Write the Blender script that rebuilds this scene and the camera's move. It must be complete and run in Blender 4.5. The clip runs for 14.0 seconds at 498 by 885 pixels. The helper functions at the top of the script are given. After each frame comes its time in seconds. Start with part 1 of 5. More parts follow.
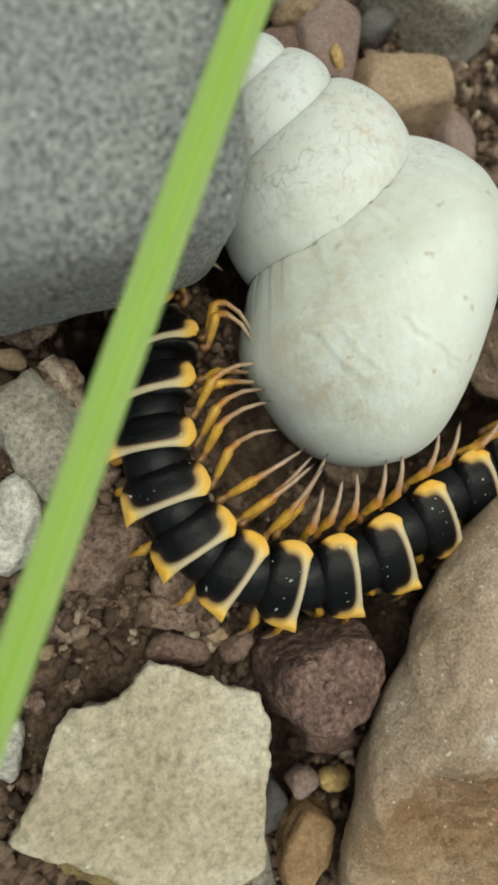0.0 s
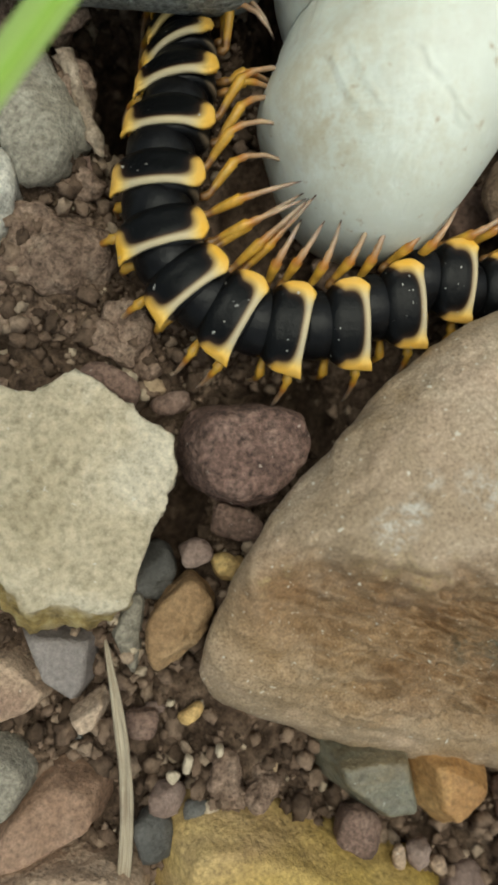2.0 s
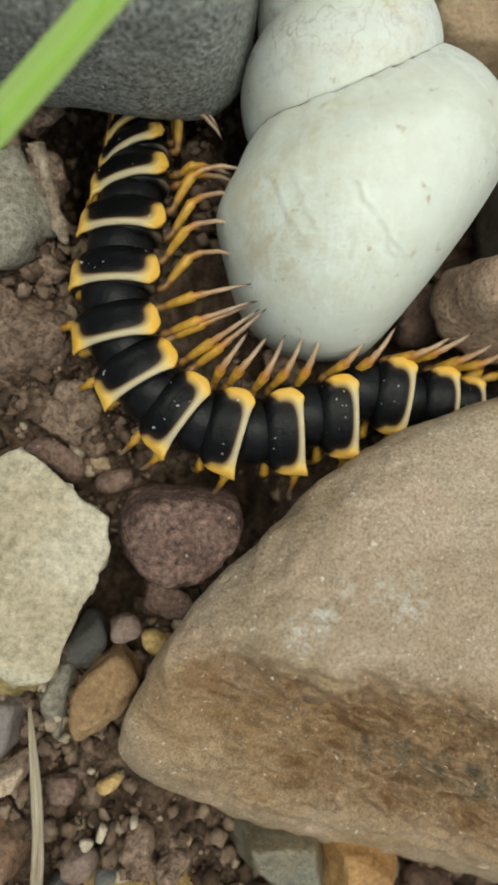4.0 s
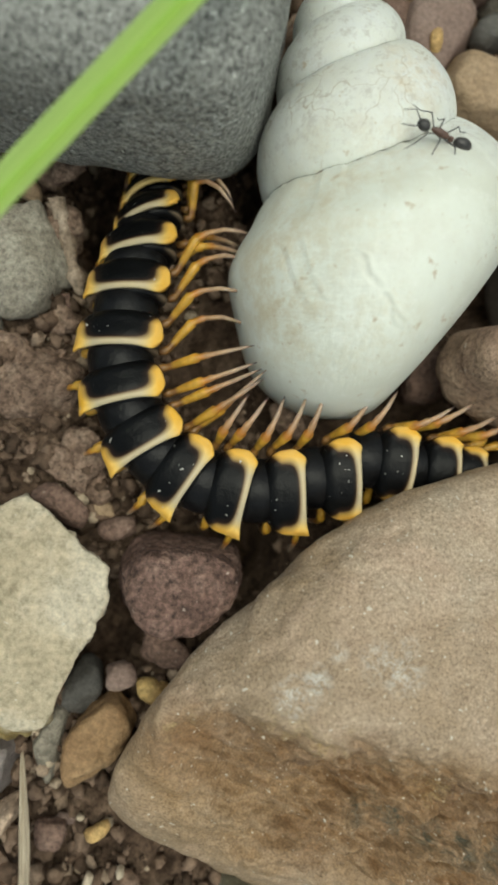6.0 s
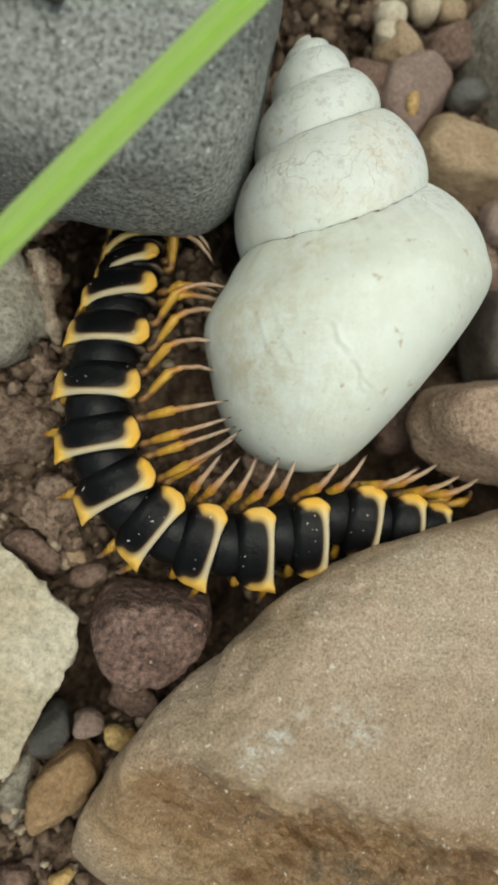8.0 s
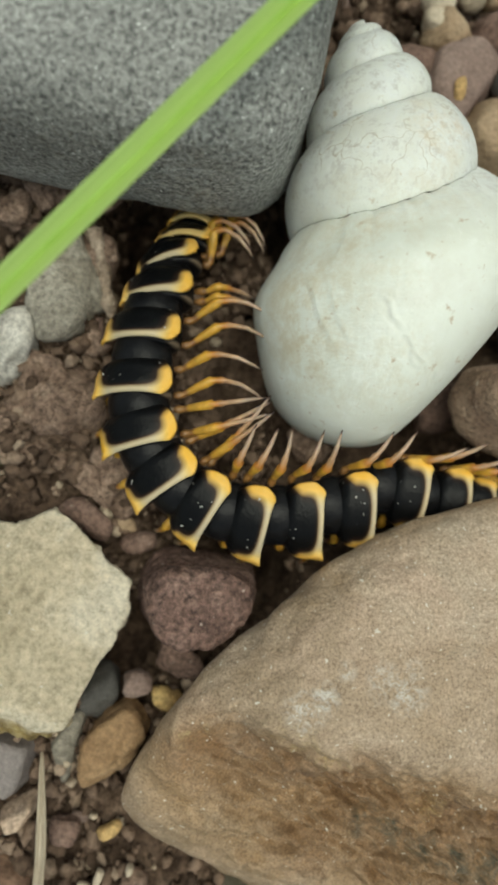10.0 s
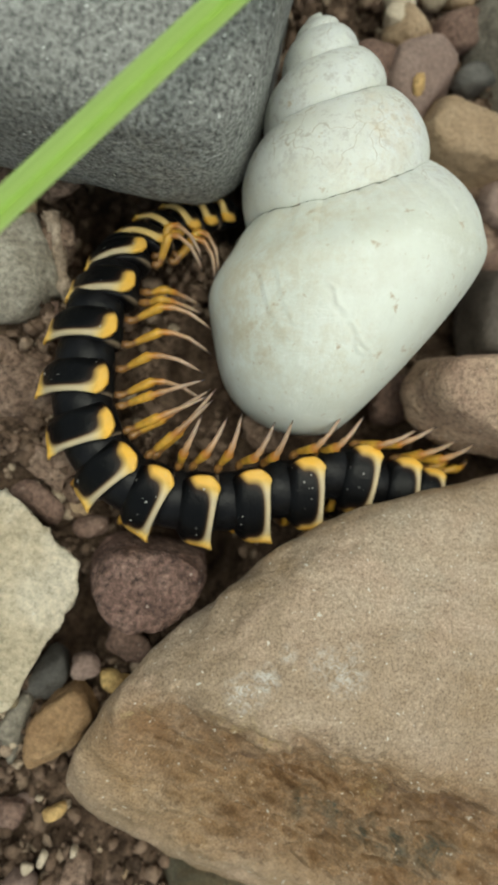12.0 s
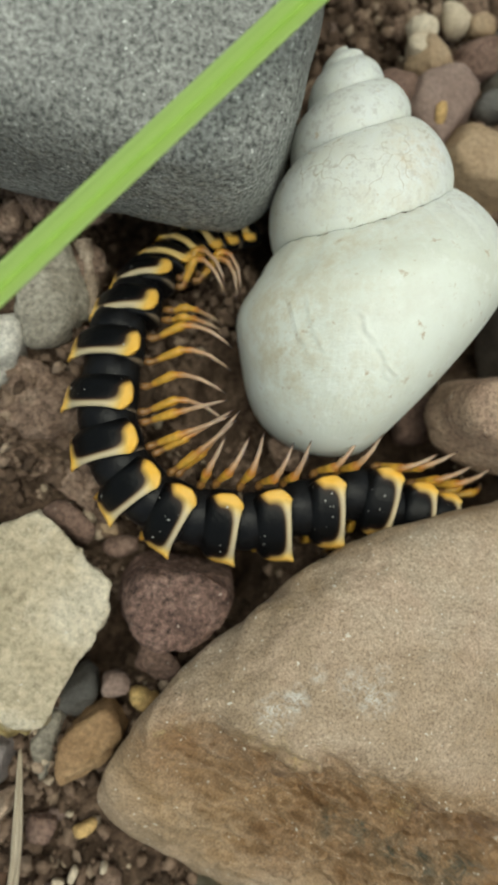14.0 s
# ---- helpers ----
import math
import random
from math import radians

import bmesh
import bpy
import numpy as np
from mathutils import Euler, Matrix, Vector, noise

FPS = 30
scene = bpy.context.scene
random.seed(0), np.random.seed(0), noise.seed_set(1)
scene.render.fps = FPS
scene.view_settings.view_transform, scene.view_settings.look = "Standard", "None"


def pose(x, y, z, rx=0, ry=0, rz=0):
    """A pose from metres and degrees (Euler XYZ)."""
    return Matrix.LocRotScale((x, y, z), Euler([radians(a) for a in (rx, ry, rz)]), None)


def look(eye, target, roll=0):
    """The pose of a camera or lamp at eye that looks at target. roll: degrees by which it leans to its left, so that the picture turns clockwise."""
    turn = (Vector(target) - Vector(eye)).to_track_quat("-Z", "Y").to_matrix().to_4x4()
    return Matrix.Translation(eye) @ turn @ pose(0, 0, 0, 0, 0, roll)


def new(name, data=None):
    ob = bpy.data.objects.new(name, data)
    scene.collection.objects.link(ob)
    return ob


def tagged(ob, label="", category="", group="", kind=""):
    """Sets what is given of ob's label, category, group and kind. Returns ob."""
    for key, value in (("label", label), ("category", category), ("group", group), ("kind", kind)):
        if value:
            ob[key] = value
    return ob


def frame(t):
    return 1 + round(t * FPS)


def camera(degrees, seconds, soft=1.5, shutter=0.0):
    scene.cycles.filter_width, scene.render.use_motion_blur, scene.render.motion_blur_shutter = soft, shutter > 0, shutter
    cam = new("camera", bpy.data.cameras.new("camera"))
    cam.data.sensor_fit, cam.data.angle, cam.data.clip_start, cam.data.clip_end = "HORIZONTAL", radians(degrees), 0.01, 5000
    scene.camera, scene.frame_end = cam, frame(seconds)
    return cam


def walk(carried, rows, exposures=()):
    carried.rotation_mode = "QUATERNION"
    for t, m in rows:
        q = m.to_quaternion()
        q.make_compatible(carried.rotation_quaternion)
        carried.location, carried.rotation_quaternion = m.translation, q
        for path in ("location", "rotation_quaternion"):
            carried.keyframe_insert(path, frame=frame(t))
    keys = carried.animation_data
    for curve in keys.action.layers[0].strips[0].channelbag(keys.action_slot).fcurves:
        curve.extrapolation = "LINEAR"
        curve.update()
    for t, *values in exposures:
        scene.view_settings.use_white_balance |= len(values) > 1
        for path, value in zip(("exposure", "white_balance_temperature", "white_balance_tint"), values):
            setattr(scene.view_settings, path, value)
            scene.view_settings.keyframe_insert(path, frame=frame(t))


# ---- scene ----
from mathutils.bvhtree import BVHTree

cam = camera(42, 14.0, soft=3.2)
# a close focus on the shell and the millipede, with little depth
cam.data.dof.use_dof = True
cam.data.dof.focus_distance = 0.0525
cam.data.dof.aperture_fstop = 32
walk(cam, [
    (0, pose(-0.01774, 0.00949, 0.05833, 4.59, -12.25, -21.06)),
    (0.5, pose(-0.01791, 0.00271, 0.05754, 3.78, -11.69, -16.62)),
    (1, pose(-0.01382, -0.00547, 0.05711, 4.08, -10.26, -11.80)),
    (1.5, pose(-0.01369, -0.00479, 0.05753, 2.51, -9.95, -7.30)),
    (1.8, pose(-0.00940, -0.01323, 0.05879, 1.45, -8.48, -4.65)),
    (2, pose(-0.01374, -0.01212, 0.05666, 1.77, -8.38, -4.37)),
    (2.4, pose(-0.00947, -0.01367, 0.05770, 0.50, -10.33, -2.62)),
    (2.5, pose(-0.00713, -0.01273, 0.05725, 1.95, -7.96, -2.79)),
    (2.7, pose(-0.00979, -0.00754, 0.05771, 1.87, -8.10, -2.54)),
    (4.8, pose(-0.00649, -0.00467, 0.06028, 2.91, -7.24, 1.22)),
    (5, pose(-0.00660, -0.00363, 0.06039, 3.05, -7.43, 1.41)),
    (5.5, pose(-0.00832, -0.00356, 0.05975, 3.52, -6.07, 1.81)),
    (6, pose(-0.00693, -0.00286, 0.06079, 3.58, -6.53, 2.48)),
    (6.5, pose(-0.00630, -0.00267, 0.06115, 3.52, -6.87, 2.70)),
    (7, pose(-0.00470, -0.00075, 0.06162, 3.84, -7.63, 3.12)),
    (7.5, pose(-0.00325, -0.00142, 0.06202, 3.65, -8.19, 3.50)),
    (8, pose(-0.00565, 0.00095, 0.06221, 4.26, -7.46, 3.63)),
    (8.5, pose(-0.00738, -0.00375, 0.06214, 3.71, -5.78, 3.69)),
    (8.7, pose(-0.00919, -0.00051, 0.06271, 4.02, -5.23, 3.51)),
    (10.8, pose(-0.00737, -0.00236, 0.06384, 3.14, -6.79, 5.44)),
    (11, pose(-0.00688, -0.00267, 0.06387, 3.30, -6.31, 5.47)),
    (11.5, pose(-0.00643, -0.00261, 0.06401, 3.16, -7.27, 5.66)),
    (12, pose(-0.00545, -0.00214, 0.06457, 3.36, -7.47, 5.75)),
    (12.5, pose(-0.00553, -0.00289, 0.06418, 2.90, -7.34, 5.76)),
    (13, pose(-0.00655, -0.00217, 0.06404, 3.42, -7.12, 5.74)),
    (13.5, pose(-0.00592, -0.00161, 0.06505, 3.69, -7.49, 5.79)),
    (14, pose(-0.00737, -0.00120, 0.06561, 4.15, -6.62, 5.80)),
], exposures=((0.0, 0.03, 6760, -5), (14.0, 0.03, 6760, -5)))

# ---- world and light: an overcast day, soft light from high above ----
world = bpy.data.worlds.new("sky")
scene.world = world
world.use_nodes = True
wn = world.node_tree
sky = wn.nodes.new("ShaderNodeTexSky")
sky.sky_type = "NISHITA"
sky.sun_disc = False
sky.sun_elevation = radians(78)
sky.sun_rotation = radians(90)
sky.air_density, sky.dust_density = 1.0, 4.0
cloud = wn.nodes.new("ShaderNodeHueSaturation")
cloud.inputs["Saturation"].default_value = 0.5
wn.links.new(sky.outputs[0], cloud.inputs["Color"])
wn.links.new(cloud.outputs[0], wn.nodes["Background"].inputs[0])
wn.nodes["Background"].inputs[1].default_value = 0.145
sun = new("sun", bpy.data.lights.new("sun", "SUN"))
sun.data.energy = 1.2
sun.data.angle = radians(40)
sun.data.color = (1.0, 0.96, 0.9)
sun.matrix_world = look((-0.2, 0.1, 1.2), (0, 0, 0))

CM = 0.01


# ---- materials ----
def node_mat(name, rough=0.8, spec=0.3):
    m = bpy.data.materials.new(name)
    m.use_nodes = True
    b = m.node_tree.nodes["Principled BSDF"]
    b.inputs["Roughness"].default_value = rough
    b.inputs["Specular IOR Level"].default_value = spec
    return m, m.node_tree.nodes, m.node_tree.links, b


def coords(n, l, per_object=True):
    """Object coordinates, shifted by a random amount for each object."""
    tc = n.new("ShaderNodeTexCoord")
    if not per_object:
        return tc.outputs["Object"]
    info = n.new("ShaderNodeObjectInfo")
    mul = n.new("ShaderNodeMath")
    mul.operation = "MULTIPLY"
    mul.inputs[1].default_value = 3.7
    l.new(info.outputs["Random"], mul.inputs[0])
    add = n.new("ShaderNodeVectorMath")
    add.operation = "ADD"
    l.new(tc.outputs["Object"], add.inputs[0])
    l.new(mul.outputs[0], add.inputs[1])
    return add.outputs[0]


def noise_tex(n, l, vec, scale, detail=4.0, rough=0.55, dist=0.0):
    t = n.new("ShaderNodeTexNoise")
    t.inputs["Scale"].default_value = scale
    t.inputs["Detail"].default_value = detail
    t.inputs["Roughness"].default_value = rough
    t.inputs["Distortion"].default_value = dist
    l.new(vec, t.inputs["Vector"])
    return t.outputs["Fac"]


def ramp(n, l, fac, stops):
    r = n.new("ShaderNodeValToRGB")
    els = r.color_ramp.elements
    while len(els) < len(stops):
        els.new(0.5)
    for e, (p, c) in zip(els, stops):
        e.position = p
        e.color = (*c, 1)
    l.new(fac, r.inputs[0])
    return r.outputs[0]


def mix(n, l, fac, a, b, mode="MIX"):
    m = n.new("ShaderNodeMix")
    m.data_type = "RGBA"
    m.blend_type = mode
    for sock, val in ((m.inputs[0], fac), (m.inputs[6], a), (m.inputs[7], b)):
        if isinstance(val, (int, float)):
            sock.default_value = val
        elif isinstance(val, tuple):
            sock.default_value = (*val, 1)
        else:
            l.new(val, sock)
    return m.outputs[2]


def bump(n, l, b, height, dist, strength=1.0, base=None):
    u = n.new("ShaderNodeBump")
    u.inputs["Distance"].default_value = dist
    u.inputs["Strength"].default_value = strength
    l.new(height, u.inputs["Height"])
    if base is not None:
        l.new(base, u.inputs["Normal"])
    l.new(u.outputs[0], b.inputs["Normal"])
    return u.outputs[0]


def rock_mat(name, dark, mid, light, grain=0.25, patch=60, fine=2200, rough=0.8, spec=0.3, speck=None, speck_at=0.68, streak=None, gain=1.35, relief=1.0):
    """A stone: broad patches, fine mineral grain, some specks, a gritty relief. Scales are per metre."""
    m, n, l, b = node_mat(name, rough, spec)
    v = coords(n, l)
    dark, mid, light = [tuple(k * gain for k in q) for q in (dark, mid, light)]
    c = ramp(n, l, noise_tex(n, l, v, patch, 5, 0.6, 0.3), [(0.3, dark), (0.5, mid), (0.72, light)])
    if streak:
        mp = n.new("ShaderNodeMapping")
        mp.inputs["Rotation"].default_value = (0.5, 0.1, streak[2])
        mp.inputs["Scale"].default_value = (0.25, 1.6, 1.6)
        l.new(v, mp.inputs["Vector"])
        s = ramp(n, l, noise_tex(n, l, mp.outputs[0], streak[1], 5, 0.6, 0.4), [(0.42, (0, 0, 0)), (0.62, (1, 1, 1))])
        c = mix(n, l, s, c, streak[0])
    g = noise_tex(n, l, v, fine, 3, 0.7)
    gr = ramp(n, l, g, [(0.3, (1 - grain, 1 - grain, 1 - grain)), (0.5, (1, 1, 1)), (0.7, (1 + grain, 1 + grain, 1 + grain))])
    c = mix(n, l, 1.0, c, gr, "MULTIPLY")
    if speck:
        f = ramp(n, l, noise_tex(n, l, v, fine * 0.8, 2, 0.5), [(speck_at, (0, 0, 0)), (speck_at + 0.06, (1, 1, 1))])
        c = mix(n, l, f, c, speck)
    l.new(c, b.inputs["Base Color"])
    n1 = bump(n, l, b, noise_tex(n, l, v, fine * 0.5, 4, 0.75), 0.00022 * relief, 1.0)
    bump(n, l, b, noise_tex(n, l, v, 420, 5, 0.65), 0.0006, 0.8, n1)
    return m


GREY = rock_mat("grey_stone", (0.145, 0.147, 0.135), (0.225, 0.226, 0.21), (0.31, 0.308, 0.285), 0.85, 45, 2700, 0.6, 0.5, (0.72, 0.72, 0.68), 0.68, None, 1.04, relief=1.3)
MAROON = rock_mat("maroon_pebble", (0.105, 0.066, 0.051), (0.17, 0.108, 0.084), (0.24, 0.165, 0.131), 0.5, 160, 2400, 0.85, 0.25, (0.3, 0.23, 0.19), 0.7, None, 1.0)
PITTED = rock_mat("pitted_maroon", (0.085, 0.05, 0.04), (0.145, 0.087, 0.069), (0.215, 0.139, 0.112), 0.75, 420, 1700, 0.8, 0.3, (0.42, 0.33, 0.28), 0.69, None, 1.0, relief=2.4)
MAUVE = rock_mat("mauve_pebble", (0.13, 0.088, 0.072), (0.195, 0.136, 0.112), (0.26, 0.192, 0.16), 0.3, 90, 2600, 0.75, gain=1.15)
TAN = rock_mat("tan_pebble", (0.19, 0.13, 0.078), (0.27, 0.19, 0.118), (0.35, 0.265, 0.18), 0.3, 110, 2600, 0.7, gain=1.2)
PINK = rock_mat("pinkish_stone", (0.2, 0.128, 0.092), (0.3, 0.213, 0.15), (0.39, 0.295, 0.222), 0.45, 130, 2400, 0.75, 0.3, (0.5, 0.42, 0.34), 0.7, gain=1.25, relief=1.6)
BLUE = rock_mat("slate_pebble", (0.05, 0.047, 0.043), (0.09, 0.085, 0.078), (0.15, 0.142, 0.13), 0.3, 130, 2600, 0.6, gain=1.1)
REDROCK = rock_mat("red_brown_rock", (0.15, 0.09, 0.06), (0.22, 0.135, 0.09), (0.29, 0.19, 0.135), 0.4, 140, 2200, 0.7, gain=1.15)
LILAC = rock_mat("lilac_slate", (0.14, 0.118, 0.11), (0.2, 0.172, 0.16), (0.26, 0.225, 0.21), 0.25, 110, 2600, 0.6, gain=1.1)
WET = rock_mat("wet_slate", (0.065, 0.06, 0.042), (0.13, 0.12, 0.085), (0.2, 0.185, 0.135), 0.35, 170, 2200, 0.3, 0.6, (0.35, 0.34, 0.29), 0.7, ((0.16, 0.115, 0.06), 120, 0.6), 1.1)
EMBER = rock_mat("rust_rock", (0.22, 0.11, 0.04), (0.32, 0.175, 0.07), (0.4, 0.25, 0.11), 0.35, 130, 2200, 0.55, gain=1.15)
SLATE = rock_mat("dark_slate", (0.04, 0.03, 0.024), (0.072, 0.058, 0.047), (0.125, 0.107, 0.09), 0.35, 130, 2400, 0.65, gain=1.0)
CREAM = rock_mat("cream_pebble", (0.3, 0.24, 0.17), (0.42, 0.35, 0.26), (0.5, 0.44, 0.35), 0.2, 120, 2600, 0.75, gain=1.25)
OCHRE = rock_mat("ochre_stone", (0.27, 0.165, 0.068), (0.37, 0.24, 0.1), (0.46, 0.33, 0.13), 0.4, 110, 2400, 0.75, gain=1.25)
OCHRE_RIND = rock_mat("ochre_rind_stone", (0.25, 0.16, 0.075), (0.34, 0.23, 0.11), (0.43, 0.31, 0.15), 0.4, 110, 2400, 0.75, 0.3, None, 0.68, ((0.42, 0.29, 0.07), 35, 0.9), 1.05)
RUST = rock_mat("rust_pebble", (0.18, 0.105, 0.052), (0.27, 0.17, 0.088), (0.34, 0.235, 0.135), 0.3, 120, 2400, 0.75, gain=1.15)
CHALK = rock_mat("chalky_stone", (0.29, 0.27, 0.235), (0.42, 0.395, 0.345), (0.54, 0.51, 0.455), 0.4, 200, 2200, 0.85, gain=1.2)
RUBBLE = rock_mat("grey_rubble", (0.14, 0.122, 0.096), (0.22, 0.196, 0.157), (0.3, 0.276, 0.226), 0.45, 150, 2200, 0.85, gain=1.2, relief=1.5)
CLOD = rock_mat("earthy_clod", (0.115, 0.076, 0.056), (0.205, 0.14, 0.104), (0.31, 0.225, 0.17), 0.6, 520, 2000, 0.95, 0.1, gain=1.0, relief=1.9)
BARK = rock_mat("dry_bark", (0.19, 0.145, 0.105), (0.28, 0.215, 0.16), (0.38, 0.305, 0.235), 0.45, 300, 1800, 0.9, 0.15, gain=1.15, relief=1.6)
SOIL = rock_mat("soil", (0.032, 0.02, 0.014), (0.095, 0.063, 0.044), (0.19, 0.132, 0.094), 0.6, 300, 1800, 0.95, 0.1, gain=1.0, relief=1.9)


def boulder_mat():
    """Brown sandstone: sparkling grain, an iron-stained hollow, a few whitish salt bloom patches."""
    m, n, l, b = node_mat("boulder_sandstone", 0.55, 0.45)
    v = coords(n, l, False)
    c = ramp(n, l, noise_tex(n, l, v, 75, 6, 0.65, 0.5), [(0.3, (0.27, 0.195, 0.122)), (0.5, (0.365, 0.272, 0.187)), (0.7, (0.435, 0.342, 0.252))])

    def blot(places, scale, lo, hi):
        best = None
        for x, y, z, r in places:
            d = n.new("ShaderNodeVectorMath")
            d.operation = "DISTANCE"
            d.inputs[1].default_value = ((x - 1.5) * CM, (y + 2.1) * CM, (z - 0.35) * CM)
            l.new(v, d.inputs[0])
            k = n.new("ShaderNodeMapRange")
            k.inputs["From Min"].default_value, k.inputs["From Max"].default_value = r * CM, 0.3 * r * CM
            l.new(d.outputs["Value"], k.inputs["Value"])
            best = k.outputs[0] if best is None else mix(n, l, 1.0, best, k.outputs[0], "LIGHTEN")
        g = ramp(n, l, noise_tex(n, l, v, scale, 6, 0.75, 0.6), [(lo, (0, 0, 0)), (hi, (1, 1, 1))])
        return mix(n, l, 1.0, best, g, "MULTIPLY")

    mp = n.new("ShaderNodeMapping")
    mp.inputs["Rotation"].default_value = (0.5, 0.1, 0.15)
    mp.inputs["Scale"].default_value = (0.3, 1.6, 1.6)
    l.new(v, mp.inputs["Vector"])
    band = ramp(n, l, noise_tex(n, l, mp.outputs[0], 95, 6, 0.65, 0.5), [(0.48, (0, 0, 0)), (0.66, (0.6, 0.6, 0.6))])
    c = mix(n, l, band, c, (0.31, 0.21, 0.115))
    pinkish = ramp(n, l, noise_tex(n, l, v, 130, 5, 0.65, 0.3), [(0.5, (0, 0, 0)), (0.68, (0.55, 0.55, 0.55))])
    c = mix(n, l, pinkish, c, (0.43, 0.31, 0.225))
    greyish = ramp(n, l, noise_tex(n, l, v, 95, 5, 0.7, 0.5), [(0.56, (0, 0, 0)), (0.74, (0.4, 0.4, 0.4))])
    c = mix(n, l, greyish, c, (0.31, 0.28, 0.22))
    c = mix(n, l, blot(((-0.5, -2.6, 0.8, 0.7), (0.2, -2.85, 0.7, 1.0), (1.2, -3.1, 0.7, 1.1), (2.2, -3.3, 0.7, 1.2), (3.2, -3.4, 0.7, 1.2)), 200, 0.15, 0.6), c, (0.32, 0.205, 0.105))
    # iron stain of the hollow, scarp shade painted dark brown, dark lichen streaks, yellow crust, lips of bare rock
    c = mix(n, l, blot(((-0.45, -2.3, 0.9, 0.55), (0.1, -2.38, 0.9, 0.6), (0.7, -2.5, 0.9, 0.7), (1.4, -2.68, 0.9, 0.8), (2.2, -2.9, 0.9, 0.85), (3.0, -3.1, 0.9, 0.9), (0.5, -3.0, 0.7, 0.5), (1.2, -3.2, 0.7, 0.6), (2.0, -3.45, 0.7, 0.7), (2.8, -3.6, 0.7, 0.8)), 260, 0.2, 0.62), c, (0.22, 0.125, 0.058))
    c = mix(n, l, blot(((-0.1, -2.3, 0.9, 0.28), (0.35, -2.36, 0.9, 0.3), (0.8, -2.46, 0.9, 0.28), (1.75, -2.62, 0.9, 0.4), (2.3, -2.8, 0.9, 0.45)), 420, 0.4, 0.62), c, (0.115, 0.064, 0.033))
    c = mix(n, l, blot(((0.95, -2.82, 0.85, 0.22), (1.2, -2.92, 0.8, 0.24), (1.45, -3.02, 0.8, 0.24), (1.75, -3.15, 0.8, 0.28), (2.15, -3.25, 0.8, 0.3)), 420, 0.42, 0.58), c, (0.075, 0.072, 0.05))
    c = mix(n, l, blot(((0.2, -2.08, 1.2, 0.3), (0.55, -2.12, 1.2, 0.3), (1.5, -2.66, 1.0, 0.26), (-0.6, -2.12, 1.0, 0.2)), 650, 0.5, 0.7), c, (0.42, 0.32, 0.15))
    g = noise_tex(n, l, v, 4200, 3, 0.75)
    gr = ramp(n, l, g, [(0.3, (0.56, 0.52, 0.48)), (0.5, (1, 1, 1)), (0.7, (1.42, 1.42, 1.43))])
    c = mix(n, l, 1.0, c, gr, "MULTIPLY")
    mp2 = n.new("ShaderNodeMapping")
    mp2.inputs["Rotation"].default_value = (0.2, 0.1, 0.5)
    mp2.inputs["Scale"].default_value = (0.5, 1.5, 1.5)
    l.new(v, mp2.inputs["Vector"])
    gr2 = ramp(n, l, noise_tex(n, l, mp2.outputs[0], 700, 5, 0.75, 0.4), [(0.32, (0.88, 0.86, 0.83)), (0.5, (1, 1, 1)), (0.68, (1.09, 1.09, 1.09))])
    c = mix(n, l, 1.0, c, gr2, "MULTIPLY")
    salt = blot(((0.88, -1.54, 1.38, 0.2), (1.08, -1.62, 1.38, 0.22), (1.12, -1.44, 1.38, 0.14), (0.26, -1.8, 1.3, 0.2), (0.4, -1.7, 1.3, 0.16), (0.56, -1.48, 1.33, 0.12)), 1500, 0.45, 0.62)
    c = mix(n, l, mix(n, l, 1.0, salt, (0.6, 0.6, 0.6), "MULTIPLY"), c, (0.68, 0.67, 0.63))
    f = ramp(n, l, noise_tex(n, l, v, 2100, 2, 0.5), [(0.68, (0, 0, 0)), (0.74, (1, 1, 1))])
    c = mix(n, l, f, c, (0.62, 0.57, 0.48))
    l.new(c, b.inputs["Base Color"])
    n1 = bump(n, l, b, noise_tex(n, l, v, 2000, 4, 0.8), 0.00014, 1.0)
    bump(n, l, b, noise_tex(n, l, v, 330, 6, 0.7), 0.0006, 0.9, n1)
    return m


BOULDER = boulder_mat()


